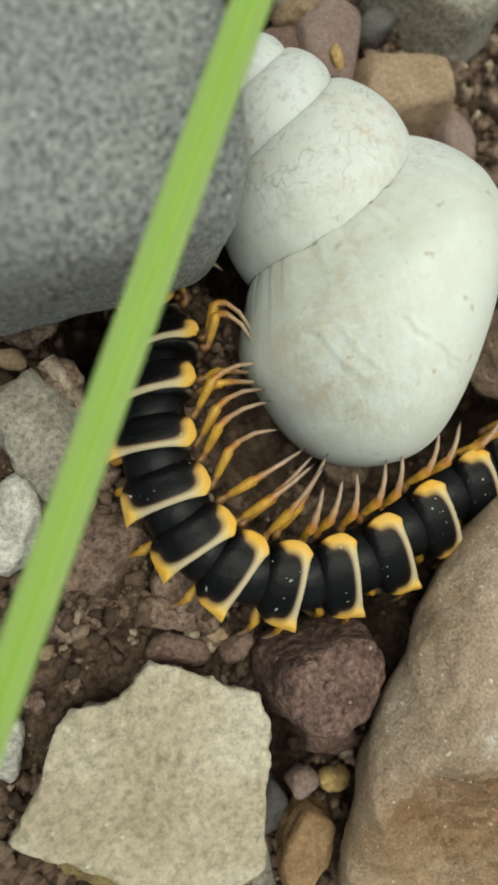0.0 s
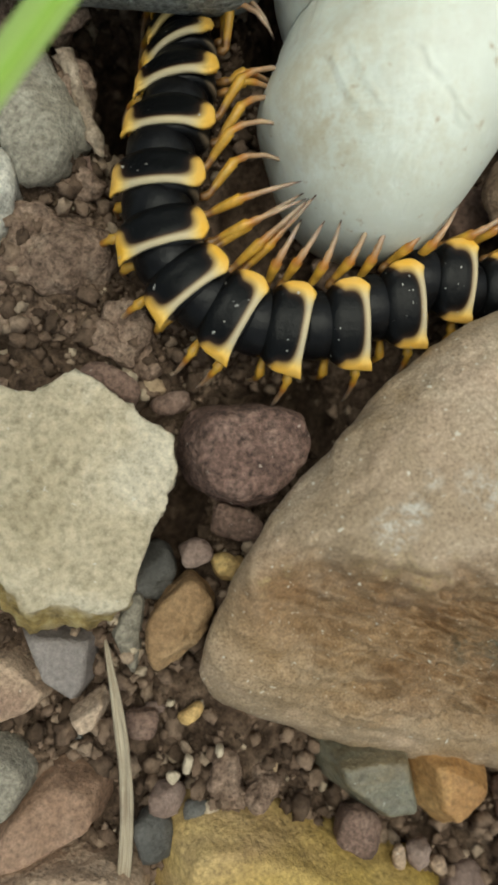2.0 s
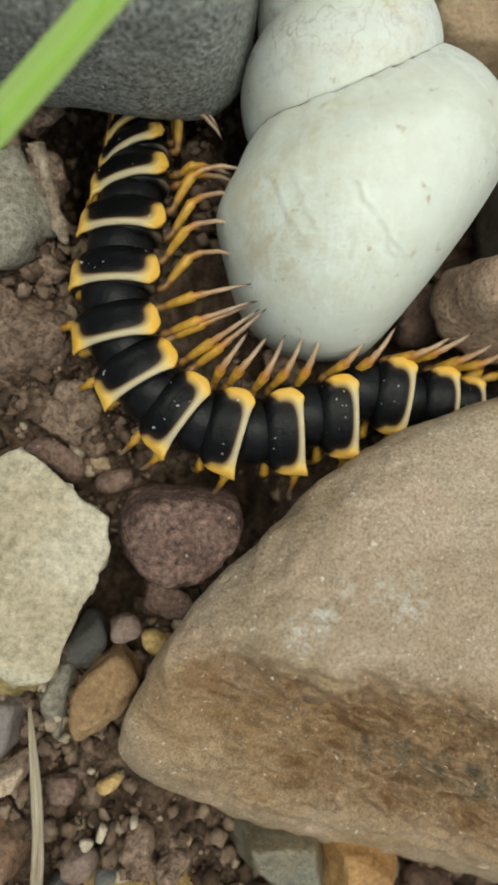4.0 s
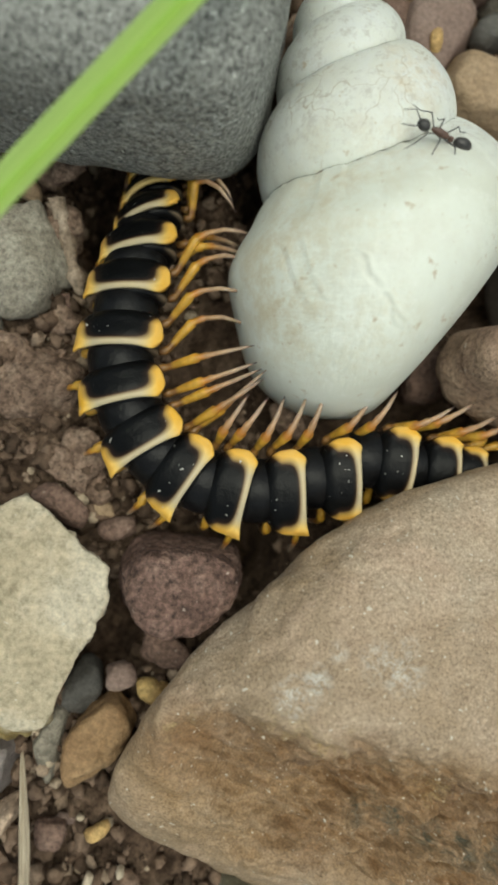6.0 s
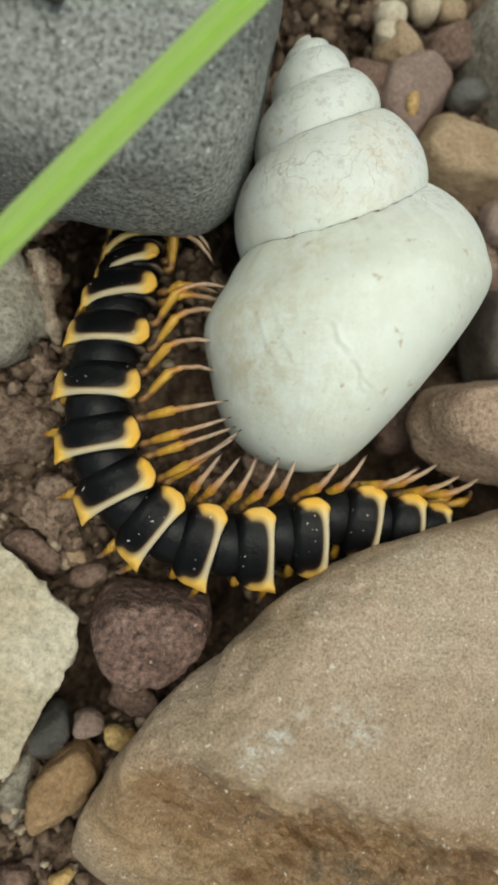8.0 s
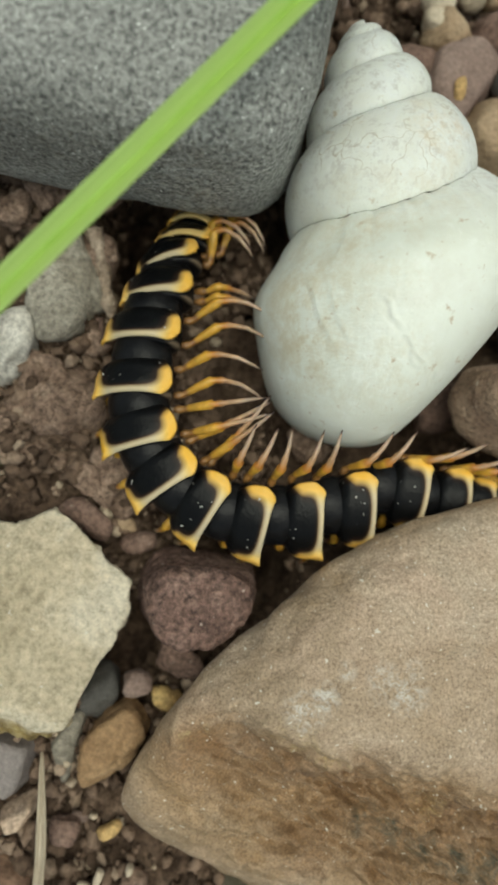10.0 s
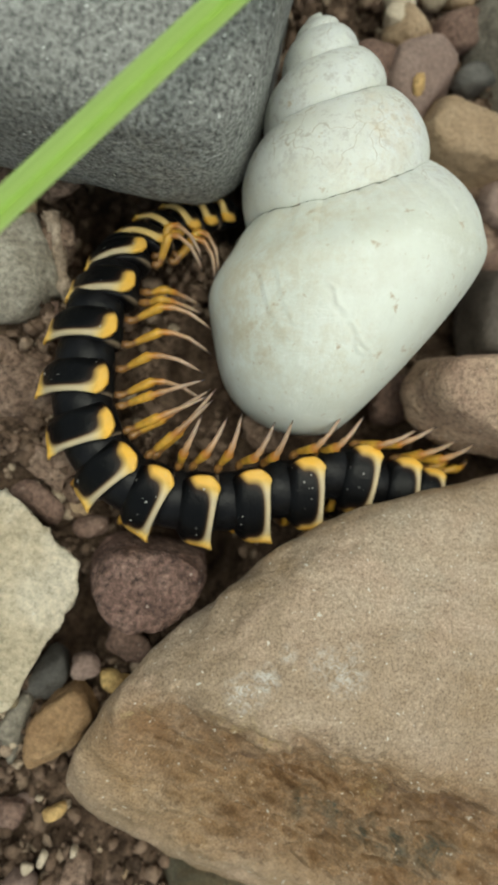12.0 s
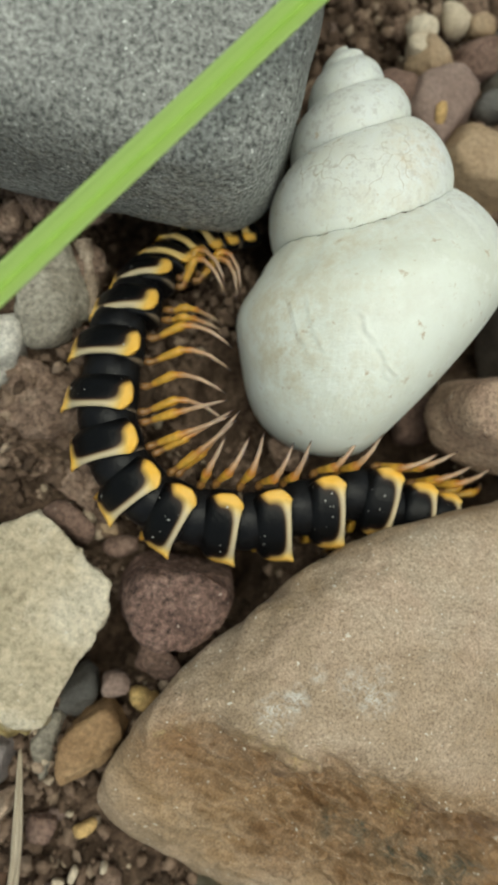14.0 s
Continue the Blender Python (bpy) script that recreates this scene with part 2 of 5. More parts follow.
def slab_mat():
    """Pale limestone with broad soft clouds and a yellow-brown crust where the attribute says so."""
    m, n, l, b = node_mat("pale_limestone", 0.7, 0.35)
    v = coords(n, l, False)
    c = ramp(n, l, noise_tex(n, l, v, 120, 7, 0.62, 0.5), [(0.34, (0.42, 0.35, 0.235)), (0.5, (0.53, 0.45, 0.32)), (0.64, (0.62, 0.55, 0.425))])
    red = ramp(n, l, noise_tex(n, l, v, 70, 4, 0.6, 0.3), [(0.55, (0, 0, 0)), (0.75, (0.5, 0.5, 0.5))])
    c = mix(n, l, red, c, (0.42, 0.31, 0.2))
    g = ramp(n, l, noise_tex(n, l, v, 1500, 4, 0.7), [(0.3, (0.62, 0.61, 0.58)), (0.5, (1, 1, 1)), (0.7, (1.3, 1.3, 1.32))])
    c = mix(n, l, 1.0, c, g, "MULTIPLY")
    f = ramp(n, l, noise_tex(n, l, v, 1300, 2, 0.5), [(0.7, (0, 0, 0)), (0.76, (0.7, 0.7, 0.7))])
    c = mix(n, l, f, c, (0.75, 0.72, 0.64))
    at = n.new("ShaderNodeAttribute")
    at.attribute_name = "crust"
    k = ramp(n, l, noise_tex(n, l, v, 500, 5, 0.7), [(0.25, (0.5, 0.5, 0.5)), (0.5, (1, 1, 1))])
    crust = ramp(n, l, noise_tex(n, l, v, 650, 5, 0.75), [(0.3, (0.1, 0.07, 0.025)), (0.5, (0.3, 0.21, 0.075)), (0.7, (0.5, 0.4, 0.19))])
    c = mix(n, l, mix(n, l, 1.0, at.outputs["Fac"], k, "MULTIPLY"), c, crust)
    l.new(c, b.inputs["Base Color"])
    n1 = bump(n, l, b, noise_tex(n, l, v, 1300, 5, 0.8), 0.00035, 1.0)
    bump(n, l, b, noise_tex(n, l, v, 350, 6, 0.65), 0.0006, 0.9, n1)
    return m


LIMESTONE = slab_mat()


def crumb_mat():
    m, n, l, b = node_mat("soil_crumbs", 0.95, 0.1)
    g = n.new("ShaderNodeNewGeometry")
    v = coords(n, l, False)
    c = ramp(n, l, g.outputs["Random Per Island"], [(0.0, (0.06, 0.04, 0.028)), (0.4, (0.14, 0.094, 0.067)), (0.8, (0.225, 0.157, 0.114)), (0.96, (0.32, 0.24, 0.175)), (1.0, (0.46, 0.38, 0.28))])
    gr = ramp(n, l, noise_tex(n, l, v, 1800, 4, 0.7), [(0.3, (0.6, 0.6, 0.6)), (0.7, (1.35, 1.35, 1.35))])
    l.new(mix(n, l, 1.0, c, gr, "MULTIPLY"), b.inputs["Base Color"])
    bump(n, l, b, noise_tex(n, l, v, 1500, 4, 0.7), 0.00015, 1.0)
    return m


CRUMB = crumb_mat()


def shell_mat():
    m, n, l, b = node_mat("chalky_shell", 0.45, 0.4)
    v = coords(n, l, False)
    c = ramp(n, l, noise_tex(n, l, v, 90, 5, 0.6, 0.4), [(0.3, (0.62, 0.632, 0.548)), (0.5, (0.69, 0.712, 0.635)), (0.7, (0.74, 0.762, 0.695))])
    st = ramp(n, l, noise_tex(n, l, v, 240, 8, 0.76, 0.0), [(0.58, (0, 0, 0)), (0.76, (0.8, 0.8, 0.8))])
    c = mix(n, l, st, c, (0.6, 0.54, 0.4))
    cr = n.new("ShaderNodeTexVoronoi")
    cr.feature = "DISTANCE_TO_EDGE"
    cr.inputs["Scale"].default_value = 260
    warp = n.new("ShaderNodeVectorMath")
    warp.operation = "MULTIPLY_ADD"
    warp.inputs[1].default_value = (0.004, 0.004, 0.004)
    wn2 = n.new("ShaderNodeTexNoise")
    wn2.inputs["Scale"].default_value = 500
    l.new(v, wn2.inputs["Vector"])
    l.new(wn2.outputs["Color"], warp.inputs[0])
    l.new(v, warp.inputs[2])
    l.new(warp.outputs[0], cr.inputs["Vector"])
    sep = n.new("ShaderNodeSeparateXYZ")
    l.new(v, sep.inputs[0])
    high = n.new("ShaderNodeMapRange")
    high.inputs["From Min"].default_value, high.inputs["From Max"].default_value = 0.02, 0.027
    l.new(sep.outputs["Y"], high.inputs["Value"])
    old = ramp(n, l, noise_tex(n, l, v, 260, 7, 0.75, 0.5), [(0.35, (0.2, 0.2, 0.2)), (0.6, (1, 1, 1))])
    c = mix(n, l, mix(n, l, 1.0, old, high.outputs[0], "MULTIPLY"), c, (0.69, 0.71, 0.69))
    crack = ramp(n, l, cr.outputs["Distance"], [(0.0, (1, 1, 1)), (0.022, (0, 0, 0))])
    part_of = ramp(n, l, noise_tex(n, l, v, 160, 3, 0.5), [(0.53, (0, 0, 0)), (0.6, (1, 1, 1))])
    crack = mix(n, l, 1.0, mix(n, l, 1.0, crack, part_of, "MULTIPLY"), high.outputs[0], "MULTIPLY")
    c = mix(n, l, crack, c, (0.42, 0.37, 0.29))
    pit = ramp(n, l, noise_tex(n, l, v, 1200, 5, 0.75), [(0.36, (0.9, 0.9, 0.9)), (0.5, (0, 0, 0))])
    c = mix(n, l, mix(n, l, 1.0, pit, high.outputs[0], "MULTIPLY"), c, (0.52, 0.51, 0.47))
    sp = ramp(n, l, noise_tex(n, l, v, 900, 4, 0.65), [(0.63, (0, 0, 0)), (0.72, (1, 1, 1))])
    c = mix(n, l, sp, c, (0.5, 0.43, 0.32))
    chalk = ramp(n, l, noise_tex(n, l, v, 520, 8, 0.75), [(0.54, (0, 0, 0)), (0.68, (0.55, 0.55, 0.55))])
    c = mix(n, l, chalk, c, (0.8, 0.82, 0.77))
    dull = ramp(n, l, noise_tex(n, l, v, 150, 6, 0.7), [(0.52, (0, 0, 0)), (0.7, (0.5, 0.5, 0.5))])
    c = mix(n, l, dull, c, (0.6, 0.585, 0.5))
    for place, size, tone in (((1.3, 1.28, 1.55), 0.14, (0.45, 0.33, 0.2)), ((0.1, 1.1, 1.2), 0.75, (0.5, 0.41, 0.25)), ((0.35, 2.0, 1.6), 0.85, (0.56, 0.49, 0.35)), ((0.0, 1.5, 1.1), 0.7, (0.58, 0.52, 0.38)), ((1.0, 2.5, 1.7), 0.5, (0.56, 0.5, 0.38)), ((0.75, 0.85, 1.5), 0.5, (0.58, 0.54, 0.4)), ((0.95, 2.95, 1.5), 0.4, (0.6, 0.5, 0.34)), ((1.2, 3.0, 1.4), 0.15, (0.52, 0.4, 0.27))):
        d = n.new("ShaderNodeVectorMath")
        d.operation = "DISTANCE"
        d.inputs[1].default_value = [k * CM for k in place]
        l.new(v, d.inputs[0])
        near = n.new("ShaderNodeMapRange")
        near.inputs["From Min"].default_value, near.inputs["From Max"].default_value = size * CM, 0.0
        l.new(d.outputs["Value"], near.inputs["Value"])
        blot = ramp(n, l, noise_tex(n, l, v, 420, 8, 0.78, 0.0), [(0.44, (0, 0, 0)), (0.64, (0.8, 0.8, 0.8))])
        c = mix(n, l, mix(n, l, 1.0, near.outputs[0], blot, "MULTIPLY"), c, tone)
    l.new(c, b.inputs["Base Color"])
    b.inputs["Subsurface Weight"].default_value = 0.08
    b.inputs["Subsurface Radius"].default_value = (0.001, 0.001, 0.0008)
    b.inputs["Subsurface Scale"].default_value = 1.0
    n1 = bump(n, l, b, noise_tex(n, l, v, 1500, 5, 0.75), 0.0001, 0.9)
    bump(n, l, b, noise_tex(n, l, v, 420, 6, 0.7), 0.00015, 0.8, n1)
    return m


SHELL = shell_mat()


def grass_mat():
    m, n, l, b = node_mat("grass_blade", 0.45, 0.4)
    uv = n.new("ShaderNodeUVMap")
    sep = n.new("ShaderNodeSeparateXYZ")
    l.new(uv.outputs[0], sep.inputs[0])
    w = n.new("ShaderNodeTexWave")
    w.inputs["Scale"].default_value = 2.2
    w.inputs["Distortion"].default_value = 0.3
    l.new(uv.outputs[0], w.inputs["Vector"])
    c = ramp(n, l, sep.outputs[0], [(0.0, (0.4, 0.56, 0.16)), (0.3, (0.42, 0.6, 0.14)), (0.42, (0.33, 0.53, 0.08)), (0.52, (0.3, 0.5, 0.06)), (0.62, (0.42, 0.6, 0.13)), (1.0, (0.46, 0.62, 0.2))])
    c = mix(n, l, 0.05, c, w.outputs["Color"], "MULTIPLY")
    l.new(c, b.inputs["Base Color"])
    t = n.new("ShaderNodeBsdfTranslucent")
    l.new(c, t.inputs["Color"])
    ms = n.new("ShaderNodeMixShader")
    ms.inputs[0].default_value = 0.35
    l.new(b.outputs[0], ms.inputs[1])
    l.new(t.outputs[0], ms.inputs[2])
    l.new(ms.outputs[0], n["Material Output"].inputs[0])
    return m


def plate_mat():
    """Black cuticle with a yellow rear margin that widens into the corners; u runs across, v from the rear edge to the front."""
    m, n, l, b = node_mat("banded_cuticle", 0.34, 0.15)
    at = n.new("ShaderNodeAttribute")
    at.attribute_name = "yellow"
    v = coords(n, l)
    at2 = n.new("ShaderNodeAttribute")
    at2.attribute_name = "corner"
    edge = ramp(n, l, at2.outputs["Fac"], [(0.0, (0.48, 0.41, 0.28)), (0.4, (0.6, 0.46, 0.22)), (0.75, (0.72, 0.46, 0.1)), (1.0, (0.76, 0.42, 0.05))])
    edge = mix(n, l, ramp(n, l, noise_tex(n, l, v, 500, 4, 0.6), [(0.3, (0, 0, 0)), (0.8, (0.4, 0.4, 0.4))]), edge, (0.75, 0.58, 0.3))
    f = ramp(n, l, at.outputs["Fac"], [(0.3, (0, 0, 0)), (0.58, (1, 1, 1))])
    c = mix(n, l, f, ramp(n, l, at.outputs["Fac"], [(0.08, (0.0028, 0.003, 0.0034)), (0.26, (0.016, 0.009, 0.006)), (0.46, (0.15, 0.075, 0.03))]), edge)
    d = ramp(n, l, noise_tex(n, l, v, 1900, 2, 0.5), [(0.72, (0, 0, 0)), (0.735, (1, 1, 1))])
    c = mix(n, l, d, c, (0.42, 0.4, 0.37))
    l.new(c, b.inputs["Base Color"])
    n1 = bump(n, l, b, noise_tex(n, l, v, 1500, 4, 0.7), 0.00009, 0.9)
    bump(n, l, b, noise_tex(n, l, v, 300, 3, 0.5), 0.00005, 0.5, n1)
    return m


def flank_mat():
    m, n, l, b = node_mat("ring_cuticle", 0.32, 0.17)
    v = coords(n, l)
    c = ramp(n, l, noise_tex(n, l, v, 700, 4, 0.6), [(0.35, (0.003, 0.003, 0.0035)), (0.65, (0.008, 0.008, 0.009))])
    at = n.new("ShaderNodeAttribute")
    at.attribute_name = "rim"
    c = mix(n, l, ramp(n, l, at.outputs["Fac"], [(0.2, (0, 0, 0)), (0.8, (0.8, 0.8, 0.8))]), c, (0.2, 0.15, 0.1))
    l.new(c, b.inputs["Base Color"])
    bump(n, l, b, noise_tex(n, l, v, 1400, 4, 0.7), 0.0001, 0.9)
    return m


def leg_mat():
    m, n, l, b = node_mat("leg_chitin", 0.35, 0.5)
    at = n.new("ShaderNodeAttribute")
    at.attribute_name = "along"
    c = ramp(n, l, at.outputs["Fac"], [(0.0, (0.16, 0.08, 0.03)), (0.1, (0.3, 0.15, 0.04)), (0.15, (0.2, 0.09, 0.03)), (0.2, (0.5, 0.28, 0.045)), (0.43, (0.56, 0.31, 0.04)), (0.5, (0.42, 0.17, 0.03)), (0.56, (0.4, 0.22, 0.1)), (0.8, (0.42, 0.3, 0.21)), (0.93, (0.3, 0.21, 0.15)), (0.97, (0.05, 0.03, 0.025))])
    v = coords(n, l)
    gr = ramp(n, l, noise_tex(n, l, v, 1500, 3, 0.6), [(0.3, (0.75, 0.75, 0.75)), (0.7, (1.15, 1.15, 1.15))])
    l.new(mix(n, l, 1.0, c, gr, "MULTIPLY"), b.inputs["Base Color"])
    b.inputs["Subsurface Weight"].default_value = 0.15
    b.inputs["Subsurface Radius"].default_value = (0.0006, 0.0003, 0.0001)
    b.inputs["Subsurface Scale"].default_value = 1.0
    return m


def plain_mat(name, c0, c1, scale, rough, spec=0.5):
    m, n, l, b = node_mat(name, rough, spec)
    v = coords(n, l)
    l.new(ramp(n, l, noise_tex(n, l, v, scale, 4, 0.6), [(0.35, c0), (0.65, c1)]), b.inputs["Base Color"])
    bump(n, l, b, noise_tex(n, l, v, scale * 2, 4, 0.6), 0.00004, 0.7)
    return m


def straw_mat():
    m, n, l, b = node_mat("dry_straw", 0.7, 0.25)
    uv = n.new("ShaderNodeUVMap")
    mp = n.new("ShaderNodeMapping")
    mp.inputs["Scale"].default_value = (9, 0.8, 1)
    l.new(uv.outputs[0], mp.inputs["Vector"])
    fib = noise_tex(n, l, mp.outputs[0], 2.5, 4, 0.6)
    c = ramp(n, l, fib, [(0.3, (0.2, 0.15, 0.1)), (0.5, (0.4, 0.33, 0.24)), (0.7, (0.56, 0.49, 0.38))])
    dirt = ramp(n, l, noise_tex(n, l, coords(n, l, False), 350, 4, 0.6), [(0.5, (0, 0, 0)), (0.75, (0.6, 0.6, 0.6))])
    l.new(mix(n, l, dirt, c, (0.2, 0.14, 0.1)), b.inputs["Base Color"])
    bump(n, l, b, fib, 0.0001, 0.8)
    return m


GRASS = grass_mat()
PLATE = plate_mat()
RIB = plain_mat("grass_rib", (0.27, 0.45, 0.06), (0.33, 0.51, 0.085), 600, 0.5, 0.3)
LEG = leg_mat()
FLANK = flank_mat()
RING = plain_mat("dark_ring_cuticle", (0.004, 0.004, 0.005), (0.009, 0.009, 0.009), 700, 0.5, 0.12)
ANT_DARK = plain_mat("ant_black", (0.02, 0.019, 0.018), (0.05, 0.045, 0.042), 2500, 0.35)
ANT_RED = plain_mat("ant_reddish", (0.08, 0.042, 0.032), (0.13, 0.07, 0.05), 2500, 0.4)
STRAW = straw_mat()


# ---- building helpers ----
def mesh_of(name, bm, material, smooth=True):
    me = bpy.data.meshes.new(name)
    bm.to_mesh(me)
    bm.free()
    me.materials.append(material)
    if smooth:
        me.polygons.foreach_set("use_smooth", [True] * len(me.polygons))
    return me


def part(name, bm, material, parent, label=""):
    ob = new(name, mesh_of(name, bm, material))
    ob.parent = parent
    return tagged(ob, label)


def direction(az, el):
    a, e = radians(az), radians(el)
    return Vector((math.cos(a) * math.cos(e), math.sin(a) * math.cos(e), math.sin(e)))


def stone(name, centre, cuts, material, label, category="stone", group="", hard=9.0, rough=0.03, seed=0, fine=4, extra=None, freq=1.0):
    """A stone as a rounded meeting of half-spaces: cuts are (azimuth, elevation, a point on the cut), in cm; hard sets the edges' sharpness."""
    c = Vector(centre)
    planes = []
    for az, el, p in cuts:
        d = direction(az, el)
        planes.append((d, max(0.02, d.dot(Vector(p) - c))))
    bm = bmesh.new()
    bmesh.ops.create_icosphere(bm, subdivisions=fine, radius=1.0)
    off = Vector((seed * 3.17, seed * 1.71, seed * 0.93))
    for v in bm.verts:
        d = v.co.normalized()
        s = sum(max(0.0, d.dot(q) / h) ** hard for q, h in planes)
        p = d * (s ** (-1 / hard))
        w = p * freq + off
        k = noise.fractal(w * 0.9, 1.0, 2.0, 3) * 2.2 + noise.fractal(w * 4.0, 0.9, 2.0, 4) * 0.7
        p += d * (k * rough)
        if extra:
            p += extra(p + c)
        v.co = p * CM
    ob = new(name, mesh_of(name, bm, material))
    ob.location = c * CM
    return tagged(ob, label, category, group)


def outline(poly, z, lean=12, top=None, bottom=None):
    """Side cuts through the edges of a plan outline (counter-clockwise, cm) at height z, with a top and a bottom."""
    cuts = []
    for (x0, y0), (x1, y1) in zip(poly, poly[1:] + poly[:1]):
        nx, ny = (y1 - y0), -(x1 - x0)
        cuts.append((math.degrees(math.atan2(ny, nx)), lean, ((x0 + x1) / 2, (y0 + y1) / 2, z)))
    for e in (top, bottom):
        if e:
            cuts.append(e)
    return cuts


def slab(name, poly, z_top, z_low, material, label, lean=12, **kw):
    if sum(a[0] * b[1] - b[0] * a[1] for a, b in zip(poly, poly[1:] + poly[:1])) < 0:
        poly = poly[::-1]
    cx = sum(p[0] for p in poly) / len(poly)
    cy = sum(p[1] for p in poly) / len(poly)
    zm = (z_top + z_low) / 2
    tilt = kw.pop("tilt", (0, 88))
    cuts = outline(poly, zm, lean, (tilt[0], tilt[1], (cx, cy, z_top)), (0, -90, (cx, cy, z_low)))
    return stone(name, (cx, cy, zm), cuts, material, label, **kw)


def pebble(x, y, z, rx, ry, rz, turn, material, label, seed, name="pebble", group="loose pebbles", fine=3, rough=0.05, hard=5.0):
    """A pebble with a few worn flats; clods and rubble are rougher."""
    if material in (CLOD, RUBBLE, CHALK):
        rough, hard, fine = 0.13, max(5.0, hard), max(4, fine)
    rnd = random.Random(seed)
    cuts = []
    for k in range(9):
        az, el = rnd.uniform(0, 360), rnd.uniform(-50, 60)
        d = direction(az, el)
        h = math.sqrt((d.x * rx) ** 2 + (d.y * ry) ** 2 + (d.z * rz) ** 2) * rnd.uniform(0.78, 1.0)
        cuts.append((az + 0.0, el, tuple(d * h)))
    for d, r in (((0, 0), rx), ((180, 0), rx), ((90, 0), ry), ((270, 0), ry), ((0, 90), rz), ((0, -90), rz)):
        cuts.append((*d, tuple(direction(*d) * r)))
    ob = stone(name, (0, 0, 0), cuts, material, label, "pebble", group, hard + 2.5, rough * min(rx, ry, rz) * 2.2, seed, fine, None, 0.9 / max(rx, ry))
    ob.matrix_basis = pose(x * CM, y * CM, z * CM, 0, 0, turn)
    return ob


def tube(bm, points, radii, sides=8, layer=None, caps=True):
    """A round limb along points (cm)."""
    rings = []
    total = sum((b - a).length for a, b in zip(points, points[1:]))
    run = 0.0
    for i, (p, r) in enumerate(zip(points, radii)):
        if i:
            run += (p - points[i - 1]).length
        a = points[max(0, i - 1)]
        b = points[min(len(points) - 1, i + 1)]
        d = (b - a).normalized()
        u = d.cross(Vector((0.13, 0.2, 1))).normalized()
        w = d.cross(u)
        ring = [bm.verts.new((p + (u * math.cos(2 * math.pi * k / sides) + w * math.sin(2 * math.pi * k / sides)) * r) * CM) for k in range(sides)]
        if layer is not None:
            for v in ring:
                v[layer] = run / total
        rings.append(ring)
    for a, b in zip(rings, rings[1:]):
        for k in range(sides):
            bm.faces.new((a[k], a[(k + 1) % sides], b[(k + 1) % sides], b[k]))
    if caps:
        bm.faces.new(rings[0][::-1])
        bm.faces.new(rings[-1])
    return rings


# hollows of the earth: x, y, half widths, depth (cm)
HOLLOWS = ((-1.3, -1.9, 0.3, 0.5, 0.6), (0.0, -1.0, 0.32, 0.36, 1.2), (-1.12, -1.5, 0.2, 0.26, 0.8), (-0.3, -0.72, 0.55, 0.16, 0.5), (-1.38, 2.22, 0.34, 0.46, 2.6), (-0.4, 0.95, 0.4, 0.6, 0.35), (0.7, 0.35, 0.7, 0.3, 0.4), (1.7, 0.5, 0.5, 0.4, 0.7), (2.4, 0.2, 0.6, 0.26, 1.2), (0.15, 2.6, 0.25, 0.5, 0.9), (2.25, 1.75, 0.35, 0.4, 0.8))


def soil_height(x, y):
    """Height of the earth in cm."""
    v = Vector((x, y, 3.3))
    h = noise.fractal(v * 0.7, 1.0, 2.0, 3) * 0.16 + noise.fractal(v * 2.6, 0.7, 2.0, 5) * 0.15 - 0.5 * max(0.0, noise.noise(v * 3.4 + Vector((5, 2, 0))) - 0.12)
    bank = 0.32 * math.exp(-((x + 2.2) / 0.7) ** 2 - ((y - 1.3) / 1.6) ** 2) + 0.2 * math.exp(-((x - 2.6) / 0.8) ** 2 - ((y - 4.4) / 1.2) ** 2)
    bank -= sum(k * math.exp(-((x - a) / c) ** 2 - ((y - b) / d) ** 2) for a, b, c, d, k in HOLLOWS)
    return -0.12 + bank + h * (1.0 if max(abs(x), abs(y)) < 12 else 2.0)


# ---- the ground ----
def make_ground():
    line = [i * 0.045 - 6.3 for i in range(281)]
    step, far = 0.045, 6.3
    outer = []
    while far < 6000:
        step *= 1.35
        far += step
        outer.append(far)
    axis = [-v for v in reversed(outer)] + line + outer
    n = len(axis)
    verts = [(x * CM, y * CM, soil_height(x, y) * CM) for y in axis for x in axis]
    faces = [(j * n + i, j * n + i + 1, (j + 1) * n + i + 1, (j + 1) * n + i) for j in range(n - 1) for i in range(n - 1)]
    me = bpy.data.meshes.new("ground")
    me.from_pydata(verts, [], faces)
    me.materials.append(SOIL)
    me.polygons.foreach_set("use_smooth", [True] * len(faces))
    tagged(new("ground", me), "dark brown crumbly soil", "ground", kind="structure")


make_ground()


